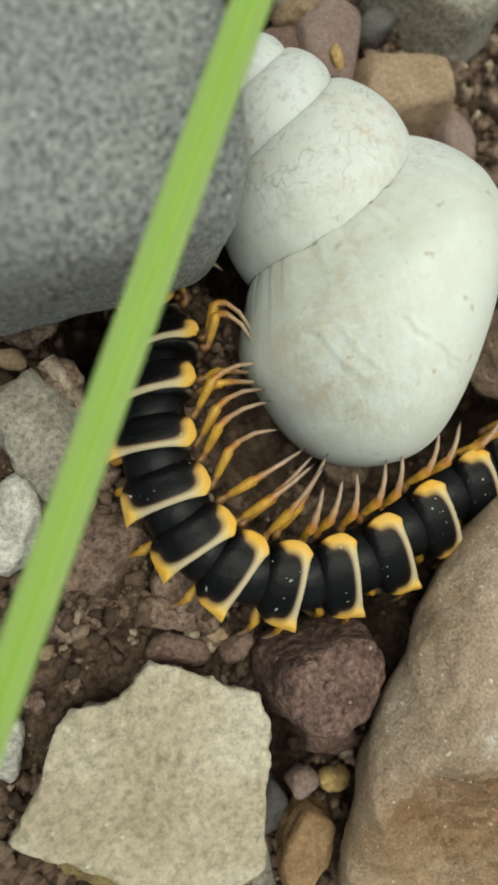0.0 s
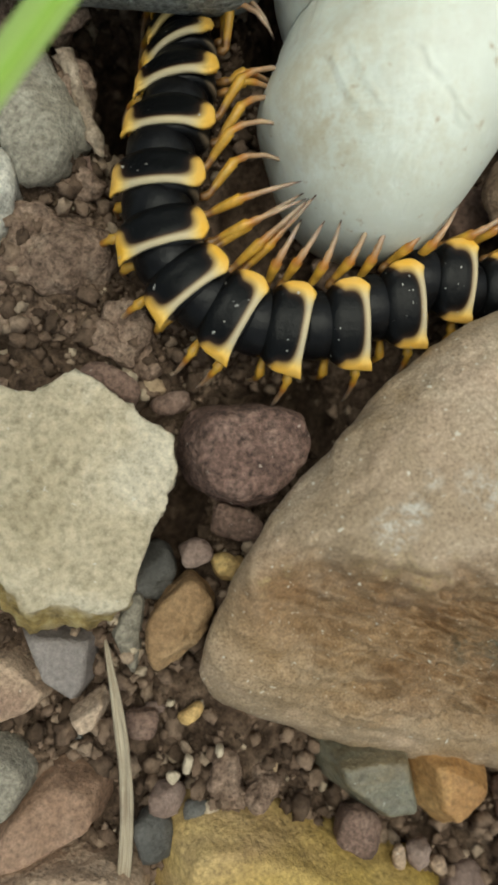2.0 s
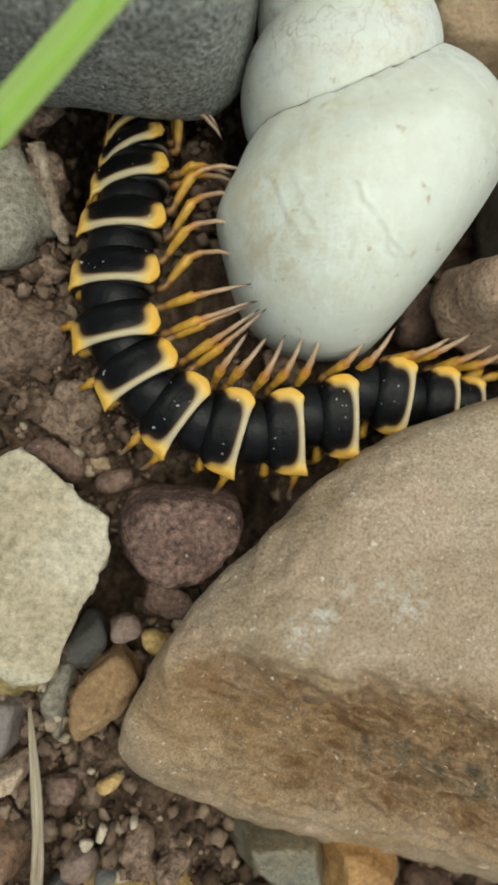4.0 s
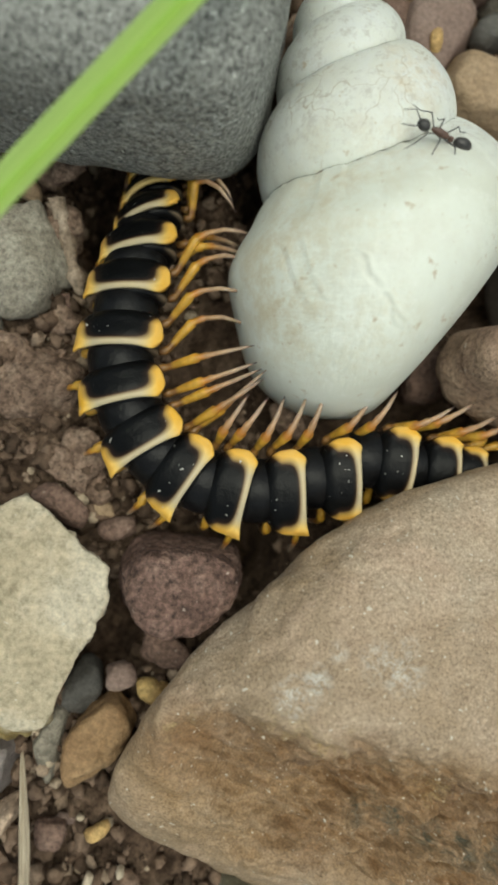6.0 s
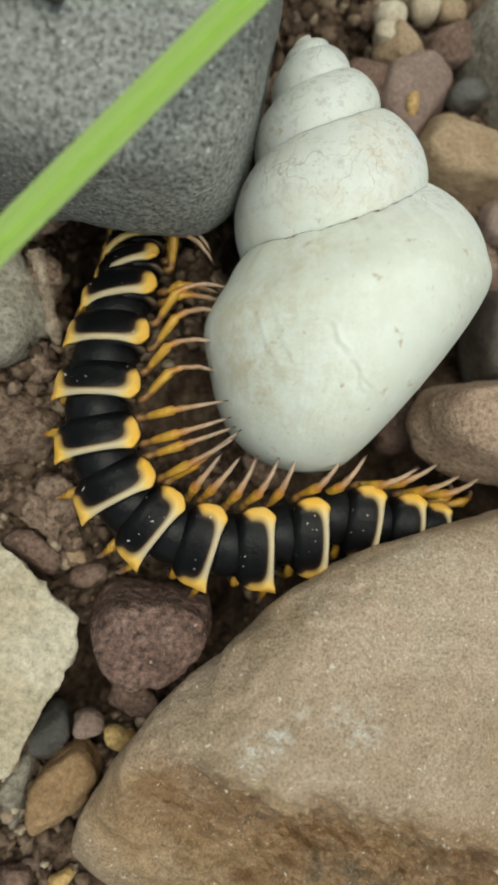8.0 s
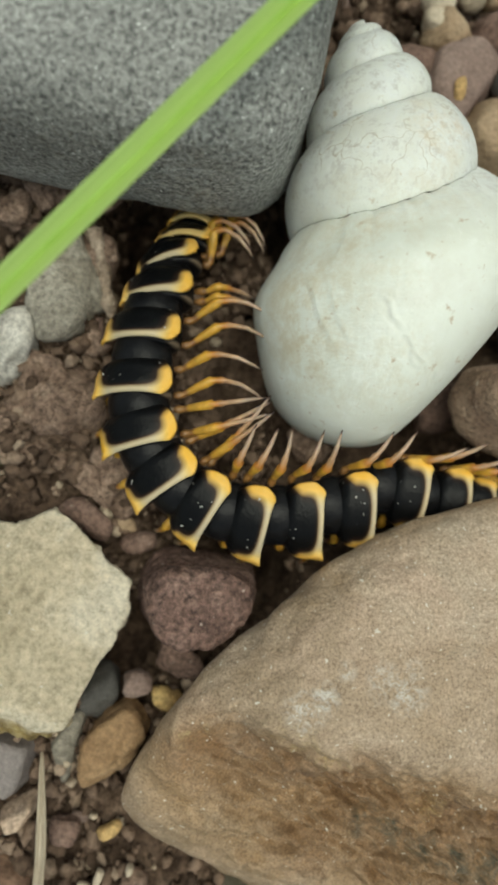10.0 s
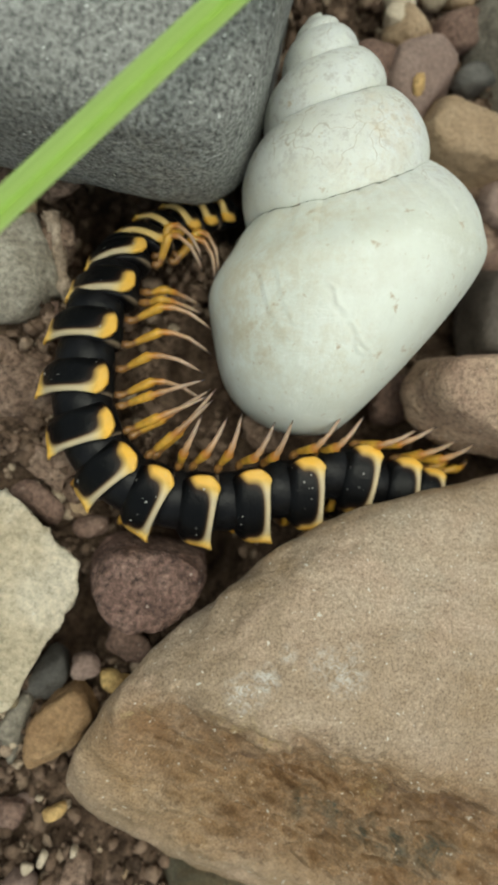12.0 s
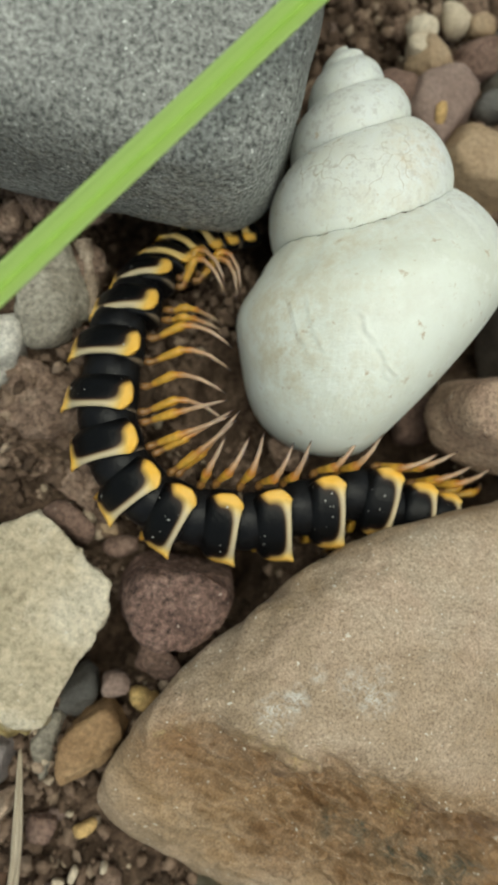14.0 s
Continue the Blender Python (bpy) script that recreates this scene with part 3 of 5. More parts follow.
# ---- the large stones ----
def brown_relief(p):
    """A weathered hollow below the ridge with layered ledges, a lip under it and a shallow bay in the flank."""
    y = p.y + 0.1 * noise.noise(Vector((p.x * 1.6, p.y, 2.0)))
    run = max(0.0, min(1.0, (p.x + 0.75) / 0.6))
    d = -1.98 - 0.26 * max(-0.6, p.x - 0.2) - y
    u = (d - 0.38) / (0.28 if d < 0.38 else 0.5)
    h = -0.46 * math.exp(-u * u) * run * (1 + 0.25 * noise.noise(Vector((p.x * 1.8, 0, 4))))
    crack = (y + 2.75 + 0.45 * (p.x - 0.9)) / 0.05
    h -= 0.05 * math.exp(-crack * crack) * max(0.0, min(1.0, (p.x - 0.8) / 0.3))
    h -= 0.1 * math.exp(-((p.x + 0.28) / 0.3) ** 2 - ((p.y + 1.5) / 0.3) ** 2)
    h -= 0.06 * math.exp(-((p.x + 0.43) / 0.1) ** 2 - ((p.y + 2.17) / 0.09) ** 2)
    rough = max(0.0, min(1.0, (d + 0.1) / 0.25)) * max(0.0, min(1.0, (1.8 - d) / 0.5)) * max(0.25, run)
    h += rough * 0.2 * noise.fractal(Vector((p.x * 2.6, p.y * 6.0 + p.x * 1.6, p.z * 5.0)), 0.7, 2.0, 6)
    h += 0.03 * noise.fractal(p * 1.9 + Vector((3, 1, 0)), 1.0, 2.0, 3)
    return Vector((0, 0, h + 0.015 * noise.fractal(p * 8.0, 0.75, 2.0, 4)))


stone("boulder", (1.5, -2.1, 0.35), [
    (180, 4, (-1.45, -2.6, 0.6)), (152, 30, (-1.3, -2.34, 0.75)), (152, -30, (-1.3, -2.34, 0.75)), (137, 32, (-0.76, -1.75, 0.75)), (137, -34, (-0.76, -1.75, 0.75)),
    (129, 32, (-0.04, -0.82, 0.75)), (129, -34, (-0.04, -0.82, 0.75)), (110, 30, (1.56, -0.08, 0.75)), (110, -37, (1.56, -0.08, 0.75)),
    (0, 5, (4.6, -2, 0)), (60, 10, (4.2, 0.4, 0)), (300, 5, (4.2, -4.6, 0)),
    (238, 12, (-0.72, -3.55, 0.4)), (252, 10, (1.1, -4.13, 0.4)), (115, 78, (0.6, -1.6, 1.35)), (20, 82, (2.0, -1.6, 1.25)), (255, 52, (0.7, -2.5, 1.32)), (215, 55, (-0.6, -2.6, 1.0)), (0, -90, (0, 0, -0.3))],
    BOULDER, "large brown sandstone with a weathered hollow side", hard=13, rough=0.035, seed=3, fine=7, extra=brown_relief)

GREY_STONE = stone("grey_stone", (-2.0, 4.8, 0.95), [
    (264, 2, (-1.6, 2.24, 0.9)), (274, 2, (-0.8, 1.97, 0.9)), (312, 0, (-0.1, 2.42, 0.8)), (350, 2, (0.0, 3.1, 0.8)), (4, 6, (0.2, 5.0, 0.8)),
    (60, 10, (0.2, 7.5, 0.5)), (120, 10, (-3, 8, 0.5)), (180, 10, (-5.2, 4.4, 0.5)), (235, 8, (-4.4, 2.9, 0.6)),
    (268, 78, (-1.2, 3.0, 2.18)), (90, 80, (-1.5, 4.8, 2.35)), (265, -50, (-1.0, 2.4, 0.4)), (0, -90, (0, 0, -0.25))],
    GREY, "large smooth dark grey gritty stone", hard=15, rough=0.02, seed=5, fine=6)


def flat_stone(name, poly, z_top, z_low, material, label, spread=0.1, crust=(), seed=0, relief=0.02):
    """A broken slab: its plan outline (cm) kept angular, a worn top, rough sides that lean out downwards by spread; crust: azimuths of stained sides."""
    cx, cy = sum(p[0] for p in poly) / len(poly), sum(p[1] for p in poly) / len(poly)
    edges = list(zip(poly, poly[1:] + poly[:1]))

    def reach(a):
        dx, dy = math.cos(a), math.sin(a)
        best = 9.0
        for (x0, y0), (x1, y1) in edges:
            ex, ey = x1 - x0, y1 - y0
            den = dx * ey - dy * ex
            if abs(den) < 1e-9:
                continue
            t = ((x0 - cx) * ey - (y0 - cy) * ex) / den
            u = ((x0 - cx) * dy - (y0 - cy) * dx) / den
            if t > 0 and -1e-6 <= u <= 1 + 1e-6:
                best = min(best, t)
        return best

    n = 260
    rim = [reach(2 * math.pi * k / n) for k in range(n)]
    rim = [(rim[k - 1] + 2 * rim[k] + rim[(k + 1) % n]) / 4 for k in range(n)]
    steps = [(0.02 + 0.94 * (k / 44), 0.0, 0.0) for k in range(45)] + [(0.98, -0.003, 0.0), (0.993, -0.014, 0.0), (1.0, -0.04, 0.6)]
    deep = z_top - z_low
    steps += [(1.0, -0.04 - (deep - 0.04) * (k / 14), 1.0) for k in range(1, 15)]
    bm = bmesh.new()
    lay = bm.verts.layers.float.new("crust")
    rows = []
    for f, dz, c in steps:
        row = []
        for k in range(n):
            a = 2 * math.pi * k / n
            deg = math.degrees(a)
            stained = max([max(0.0, 1 - abs((deg - q + 180) % 360 - 180) / w) for q, w in crust] + [0.0])
            out = spread * 0.5 * (-dz / deep) * (1.0 if c else 0.0) + min(1.0, stained * 2) * min(0.34, -dz * 1.15)
            r = rim[k] * f + out
            x, y = cx + r * math.cos(a), cy + r * math.sin(a)
            w = Vector((x, y, z_top + dz))
            off = Vector((seed, seed * 2, 0))
            k1 = noise.fractal(w * 1.5 + off, 1.0, 2.0, 4) * relief * 1.6 + noise.fractal(w * 9 + off, 0.8, 2.0, 4) * relief * 0.35
            if c:
                r += (noise.fractal(w * 6 + off, 0.8, 2.0, 5) * 0.07) * c
                x, y = cx + r * math.cos(a), cy + r * math.sin(a)
            elif f > 0.9:
                r += noise.fractal(w * 7 + off, 0.8, 2.0, 4) * 0.03 * (f - 0.9) * 10
                x, y = cx + r * math.cos(a), cy + r * math.sin(a)
            v = bm.verts.new((x * CM, y * CM, (z_top + dz + k1) * CM))
            v[lay] = c * min(1.0, stained * 3.5)
            row.append(v)
        rows.append(row)
    for a, b in zip(rows, rows[1:]):
        for k in range(n):
            bm.faces.new((a[k], b[k], b[(k + 1) % n], a[(k + 1) % n]))
    bm.faces.new(rows[0])
    bm.faces.new(rows[-1][::-1])
    bmesh.ops.recalc_face_normals(bm, faces=bm.faces)
    return tagged(new(name, mesh_of(name, bm, material)), label, "stone")


flat_stone("pale_stone", [(-1.92, -0.43), (-2.03, -0.46), (-2.25, -0.6), (-2.6, -0.51), (-2.78, -0.61), (-2.91, -0.78), (-3.01, -0.95), (-3.39, -1.27), (-3.14, -1.49), (-2.79, -1.79), (-2.62, -2.0), (-2.48, -2.13), (-2.38, -2.29), (-2.23, -2.22), (-1.84, -2.35), (-1.63, -2.33), (-1.53, -2.0), (-1.38, -1.71), (-1.27, -1.48), (-1.17, -1.26), (-1.21, -1.0), (-1.42, -0.84), (-1.73, -0.56)],
           0.5, -0.2, LIMESTONE, "pale buff angular limestone slab with a yellow-brown crust", -0.5, ((255, 50), (225, 45)), 8, 0.028)

stone("maroon_stone", (-0.62, -1.18, 0.25), outline([(-0.1, -0.9), (-0.4, -0.8), (-0.98, -0.83), (-1.13, -1.08), (-1.04, -1.4), (-0.78, -1.6), (-0.42, -1.6), (-0.07, -1.22)], 0.35, 8,
      (20, 84, (-0.6, -1.1, 0.72)), (0, -90, (0, 0, -0.2))), PITTED, "rounded maroon-brown pitted stone", hard=12, rough=0.02, seed=11, fine=6, freq=3.4)

slab("pinkish_stone", [(1.67, 0.9), (1.78, 0.66), (2.18, 0.46), (2.86, 0.36), (3.26, 0.85), (2.86, 1.36), (2.41, 1.3), (1.8, 1.16)], 1.22, 0.35, PINK, "pinkish-brown angular stone beside the shell", hard=13, rough=0.03, seed=14, fine=5, tilt=(250, 76))
slab("tan_stone", [(1.57, 3.59), (1.87, 3.28), (2.32, 3.24), (2.72, 3.29), (2.82, 3.84), (2.38, 3.98), (1.85, 4.06)], 0.48, -0.15, TAN, "smooth tan-brown block-shaped stone behind the shell", hard=13, rough=0.02, seed=15, fine=5, lean=20)
slab("mauve_stone", [(0.85, 4.36), (1.20, 4.01), (1.36, 3.86), (1.50, 4.21), (1.36, 4.51), (1.00, 4.54)], 0.3, -0.15, MAROON, "smooth dark mauve stone behind the shell", hard=11, rough=0.02, seed=16, fine=4)
slab("mauve_stone", [(1.2, 4.0), (1.58, 3.6), (1.86, 3.95), (2.06, 4.42), (1.78, 4.68), (1.34, 4.5)], 0.42, -0.15, MAUVE, "smooth mauve-brown stone behind the shell", hard=12, rough=0.02, seed=21, fine=4)
slab("grey_buff_stone", [(2.10, 4.76), (2.50, 4.21), (2.85, 3.84), (3.50, 4.01), (3.90, 4.76), (3.20, 5.56), (2.30, 5.36)], 0.7, -0.1, RUBBLE, "grey-buff rounded stone behind other pebbles", hard=8, rough=0.02, seed=17, fine=4)
slab("slate_stone", [(2.40, 1.60), (2.50, 1.35), (3.05, 1.50), (3.15, 2.15), (2.60, 2.35), (2.45, 2.15)], 0.4, -0.2, SLATE, "dark grey wedge-shaped stone", hard=9, rough=0.02, seed=18, fine=4)
slab("ochre_stone", [(-1.58, -4.74), (-1.55, -4.43), (-1.44, -4.25), (-1.24, -4.14), (-0.98, -4.15), (-0.77, -4.20), (-0.18, -4.56), (0.50, -4.93), (0.82, -5.09), (1.04, -5.74), (0.94, -6.54), (-0.76, -6.94), (-1.56, -6.04)], 0.4, -0.25, OCHRE_RIND, "ochre-yellow flat stone bedded in soil", hard=16, rough=0.025, seed=19, fine=6, lean=25)
slab("red_brown_stone", [(-3.05, -4.25), (-2.56, -3.82), (-2.33, -3.71), (-1.98, -3.84), (-1.97, -4.11), (-2.08, -4.25), (-2.44, -4.4), (-3.0, -4.5)], 0.2, -0.3, REDROCK, "flat reddish-brown stone bedded in soil", hard=20, rough=0.03, seed=31, fine=5, lean=20, tilt=(100, 80))
slab("pink_grey_stone", [(-3.05, -4.38), (-2.54, -4.36), (-2.01, -4.45), (-1.73, -4.56), (-1.65, -4.72), (-1.9, -5.25), (-2.8, -5.25)], 0.3, -0.25, PINK, "pinkish-grey rough stone half sunk in soil", hard=16, rough=0.035, seed=32, fine=5)
slab("pinkish_angular_stone", [(-3.15, -2.7), (-2.71, -2.68), (-2.57, -2.74), (-2.31, -3.03), (-2.48, -3.18), (-2.85, -3.27), (-3.25, -3.1)], 0.25, -0.2, PINK, "pale pinkish angular stone with a flat top", hard=30, rough=0.025, seed=33, fine=5, tilt=(60, 78))
slab("mauve_pebble", [(-2.24, -3.28), (-1.93, -3.1), (-1.89, -3.19), (-1.99, -3.39), (-2.15, -3.44)], 0.18, -0.15, PINK, "small pinkish-mauve angular pebble beside dry straw", hard=14, rough=0.02, seed=34, category="pebble", tilt=(120, 75))
slab("slate_chip", [(-2.55, -2.5), (-1.94, -2.6), (-2.03, -2.99), (-2.17, -3.14), (-2.42, -2.94)], 0.18, -0.2, LILAC, "flat purple-grey slate under the pale slab", hard=26, rough=0.015, seed=35, category="stone")
slab("grey_sliver", [(-1.68, -3.02), (-1.83, -2.63), (-1.64, -2.25), (-1.51, -2.3), (-1.55, -2.56), (-1.61, -2.92)], 0.12, -0.2, RUBBLE, "narrow grey stone sliver in a gap", hard=22, rough=0.02, seed=36, category="stone")
slab("olive_stone", [(-3.0, -3.45), (-2.77, -3.43), (-2.58, -3.59), (-2.56, -3.75), (-2.73, -3.99), (-3.0, -4.05)], 0.2, -0.2, RUBBLE, "olive-grey rounded stone in soil", hard=12, rough=0.03, seed=37)
slab("wet_slate_block", [(-0.1, -3.87), (-0.04, -3.79), (0.63, -3.85), (0.73, -4.34), (0.69, -4.45), (0.36, -4.45), (-0.03, -4.1)], 0.34, -0.2, WET, "shiny wet grey-green block-shaped stone", hard=24, rough=0.02, seed=38, fine=5, lean=18)
slab("rust_stone", [(0.77, -3.97), (0.9, -3.92), (1.4, -4.23), (1.33, -4.4), (1.02, -4.68), (0.8, -4.49)], 0.3, -0.2, EMBER, "rust-orange wedge-shaped stone bedded in soil", hard=18, rough=0.03, seed=39, fine=5, lean=20)
pebble(0.2, -4.55, 0.06, 0.24, 0.19, 0.14, -30, MAROON, "dark maroon pebble below the boulder", 123, fine=4, hard=9.0)


# ---- the snail shell ----
def scratches(p):
    """Old scars on the body whorl: thin raised lips with a groove beside them (cm)."""
    h = 0.0
    for ax, ay, bx, by, size in SCARS:
        d, e = Vector((bx - ax, by - ay)), Vector((p.x - ax, p.y - ay))
        u = e.dot(d) / d.dot(d)
        if -0.1 < u < 1.1:
            off = (e.x * d.y - e.y * d.x) / d.length + 0.012 * math.sin(9 * u)
            fade = max(0.0, 1 - abs(2 * u - 1) ** 4)
            h += size * fade * (math.exp(-(off / 0.016) ** 2) - 0.8 * math.exp(-((off - 0.04) / 0.02) ** 2))
    return h


SCARS = ((0.55, 1.42, 0.72, 1.16, 0.008), (0.72, 1.16, 0.99, 0.91, 0.012), (0.76, 1.05, 0.94, 0.9, 0.011), (0.0, 1.6, 0.27, 1.0, 0.0045), (0.12, 1.6, 0.37, 1.02, 0.0035), (1.05, 0.93, 1.15, 0.85, 0.01))


def make_shell():
    """A right-handed spiral of four whorls that lies on its mouth; lengths in cm."""
    apex = Vector((0.40, 4.07, 0.92))
    down = Vector((0.2873, -0.9578, -0.18)).normalized()
    side = Vector((0.9578, 0.2873, 0)).normalized()
    up = down.cross(side) if down.cross(side).z > 0 else side.cross(down)
    n_t, n_x = 1000, 170
    shell = tagged(new("snail_shell"), "empty chalky white spiral snail shell lying on pebbles", "shell")
    bm, bm2 = bmesh.new(), bmesh.new()
    grid = []

    def seam(t):
        """Distance from the apex and radius of the suture."""
        late = 1 + math.tanh((t - 0.17) / 0.09)
        rag = 0.02 * noise.noise(Vector((t * 34, 2, 8))) + 0.014 * noise.noise(Vector((t * 90, 5, 8)))
        front = t - round(t)
        sag = 0.095 * 2.0 ** t * math.exp(-(front / 0.14) ** 2)
        tip = min(1.0, max(0.0, (-1.5 - t) / 1.5))
        return 1.56 * 2.0 ** t - 0.1 * tip * tip * (3 - 2 * tip) + sag - 0.115 * late + rag * min(1.0, 2.0 ** t * 1.2), 0.87 * 1.57 ** t - 0.035 * late

    for i in range(n_t + 1):
        last = i >= 400
        t = -5.0 + 4.5 * i / 399 if not last else -0.5 + (i - 400) / 600
        s0, r0 = seam(t)
        s1, r1 = seam(t + 1)
        if t < -2:
            r0 *= max(0.02, 1 - 0.12 * (-2 - t))
            r1 *= max(0.02, 1 - 0.12 * max(0.0, -3 - t))
        ang = 2 * math.pi * t
        radial = up * math.cos(ang) - side * math.sin(ang)
        into = bm2 if last else bm
        row = []
        for j in range(n_x + 1):
            x = j / n_x
            if last:
                q = math.sin(ang)
                end, big, mid_s, e = 3.72, 1.31 + 0.15 * q, 2.36 + 0.4 * q, 2.25 + 0.75 * q
                s = s0 + (end - s0) * (x if x < 0.85 else 0.85 + 0.15 * math.sin((x - 0.85) / 0.15 * math.pi / 2))
                r = r0 + (big - r0) * math.sin(math.pi / 2 * min(1, (s - s0) / (mid_s - s0))) ** 0.85 if s < mid_s else big * math.sqrt(max(0.0, 1 - ((s - mid_s) / (end - mid_s)) ** e))
            else:
                s = s0 + (s1 - s0) * x
                r = r0 + (r1 - r0) * x + 0.2 * (r0 + r1) / 2 * math.sin(math.pi * x ** 0.8) ** 0.75
            g = math.exp(-(x / 0.03) ** 2)
            base_r = r
            r -= (0.014 + 0.011 * noise.noise(Vector((t * 60, 4, 2)))) * r0 * g
            mid = min(1.0, 4 * x) * r * (min(1.0, (0.5 - abs(t)) * 10) if last else 1.0)
            r += mid * (0.012 * noise.noise(Vector((t * 4, x * 2, 1))) + 0.0028 * noise.noise(Vector((t * 55, x * 1.5, 5))) + (0.0018 if last else 0.005) * noise.noise(Vector((t * 190, x * 2, 7))))
            r += 0.02 * r0 * max(0.0, noise.noise(Vector((t * 26, x * 10, 3)))) * math.exp(-((x - 0.05) / 0.05) ** 2)
            p = apex + down * s + radial * r
            if last:
                # the last turn leans over towards its lip: its two flanks close at different rates
                d = max(0.0, s - 2.2)
                k = min(1.0, max(0.0, (s - 1.85) / 0.6))
                k = k * k * (3 - 2 * k)
                right = 1.23 - 1.43 * d * d / (d + 0.45)
                tip = 0.53
                left = tip + (1.43 - tip) * math.sqrt(max(0.0, 1 - max(0.0, (s - 2.76) / (end - 2.76)) ** 2.6))
                high = 1.31 * math.sqrt(max(0.0, 1 - max(0.0, (s - 2.36) / (end - 2.36)) ** 2.25))
                lean = side * (-(left - right) / 2 - max(0.0, (left + right) / 2) * math.sin(ang)) + up * (high * math.cos(ang))
                p = p.lerp(apex + down * s + lean + radial * (0.4 * (r - base_r)), k)
                if p.z > 0.9:
                    p += radial * scratches(p)
            row.append(into.verts.new(p * CM))
        grid.append(row)
    for i in range(n_t):
        a, b = grid[i], grid[i + 1]
        if i == 399:
            continue
        for j in range(n_x):
            (bm if i < 399 else bm2).faces.new((a[j], a[j + 1], b[j + 1], b[j]))
    for q in (bm, bm2):
        bmesh.ops.recalc_face_normals(q, faces=q.faces)
    part("spire", bm, SHELL, shell, "cracked chalky white upper whorls")
    part("body_whorl", bm2, SHELL, shell, "smooth white body whorl with scratches")
    return shell


SHELL_THING = make_shell()


# ---- the grass blade ----
def make_grass():
    bm = bmesh.new()
    uvl = bm.loops.layers.uv.new("UVMap")
    base, d = Vector((-1.8, 1.19, 2.37)), Vector((0.634, 0.773, 0.078))
    side = d.cross(Vector((0, 0, 1))).normalized()
    up = side.cross(d)
    n, m = 60, 8
    grid = []
    for i in range(n + 1):
        s = -7.0 + 16.0 * i / n
        w = 0.1 * min(1.0, (9.3 - s) / 5)
        c = base + d * s + up * (-0.012 * max(0.0, -s - 2.5) ** 2) + side * 0.004 * s * s * 0.2
        grid.append([(bm.verts.new((c + side * (w * (2 * j / m - 1)) + up * (0.45 * w * (2 * j / m - 1) ** 2)) * CM), j / m, i / n) for j in range(m + 1)])
    for a, b in zip(grid, grid[1:]):
        for j in range(m):
            q = (a[j], a[j + 1], b[j + 1], b[j])
            f = bm.faces.new([v[0] for v in q])
            for loop, v in zip(f.loops, q):
                loop[uvl].uv = (v[1], v[2])
    ob = new("grass_blade", mesh_of("grass_blade", bm, GRASS))
    mod = ob.modifiers.new("thickness", "SOLIDIFY")
    mod.thickness = 0.00012
    rib = bmesh.new()
    pts = []
    for i in range(n + 1):
        s = -7.0 + 16.0 * i / n
        pts.append(base + d * s + up * (-0.012 * max(0.0, -s - 2.5) ** 2 - 0.002) + side * 0.004 * s * s * 0.2)
    tube(rib, pts, [0.013 * min(1.0, (9.3 - (-7.0 + 16.0 * i / n)) / 5) for i in range(n + 1)], 8)
    part("midrib", rib, RIB, ob, "darker green midrib")
    return tagged(ob, "long bright green blade of grass", "grass")


BLADE = make_grass()


# ---- the millipede ----
PITCH = 0.46


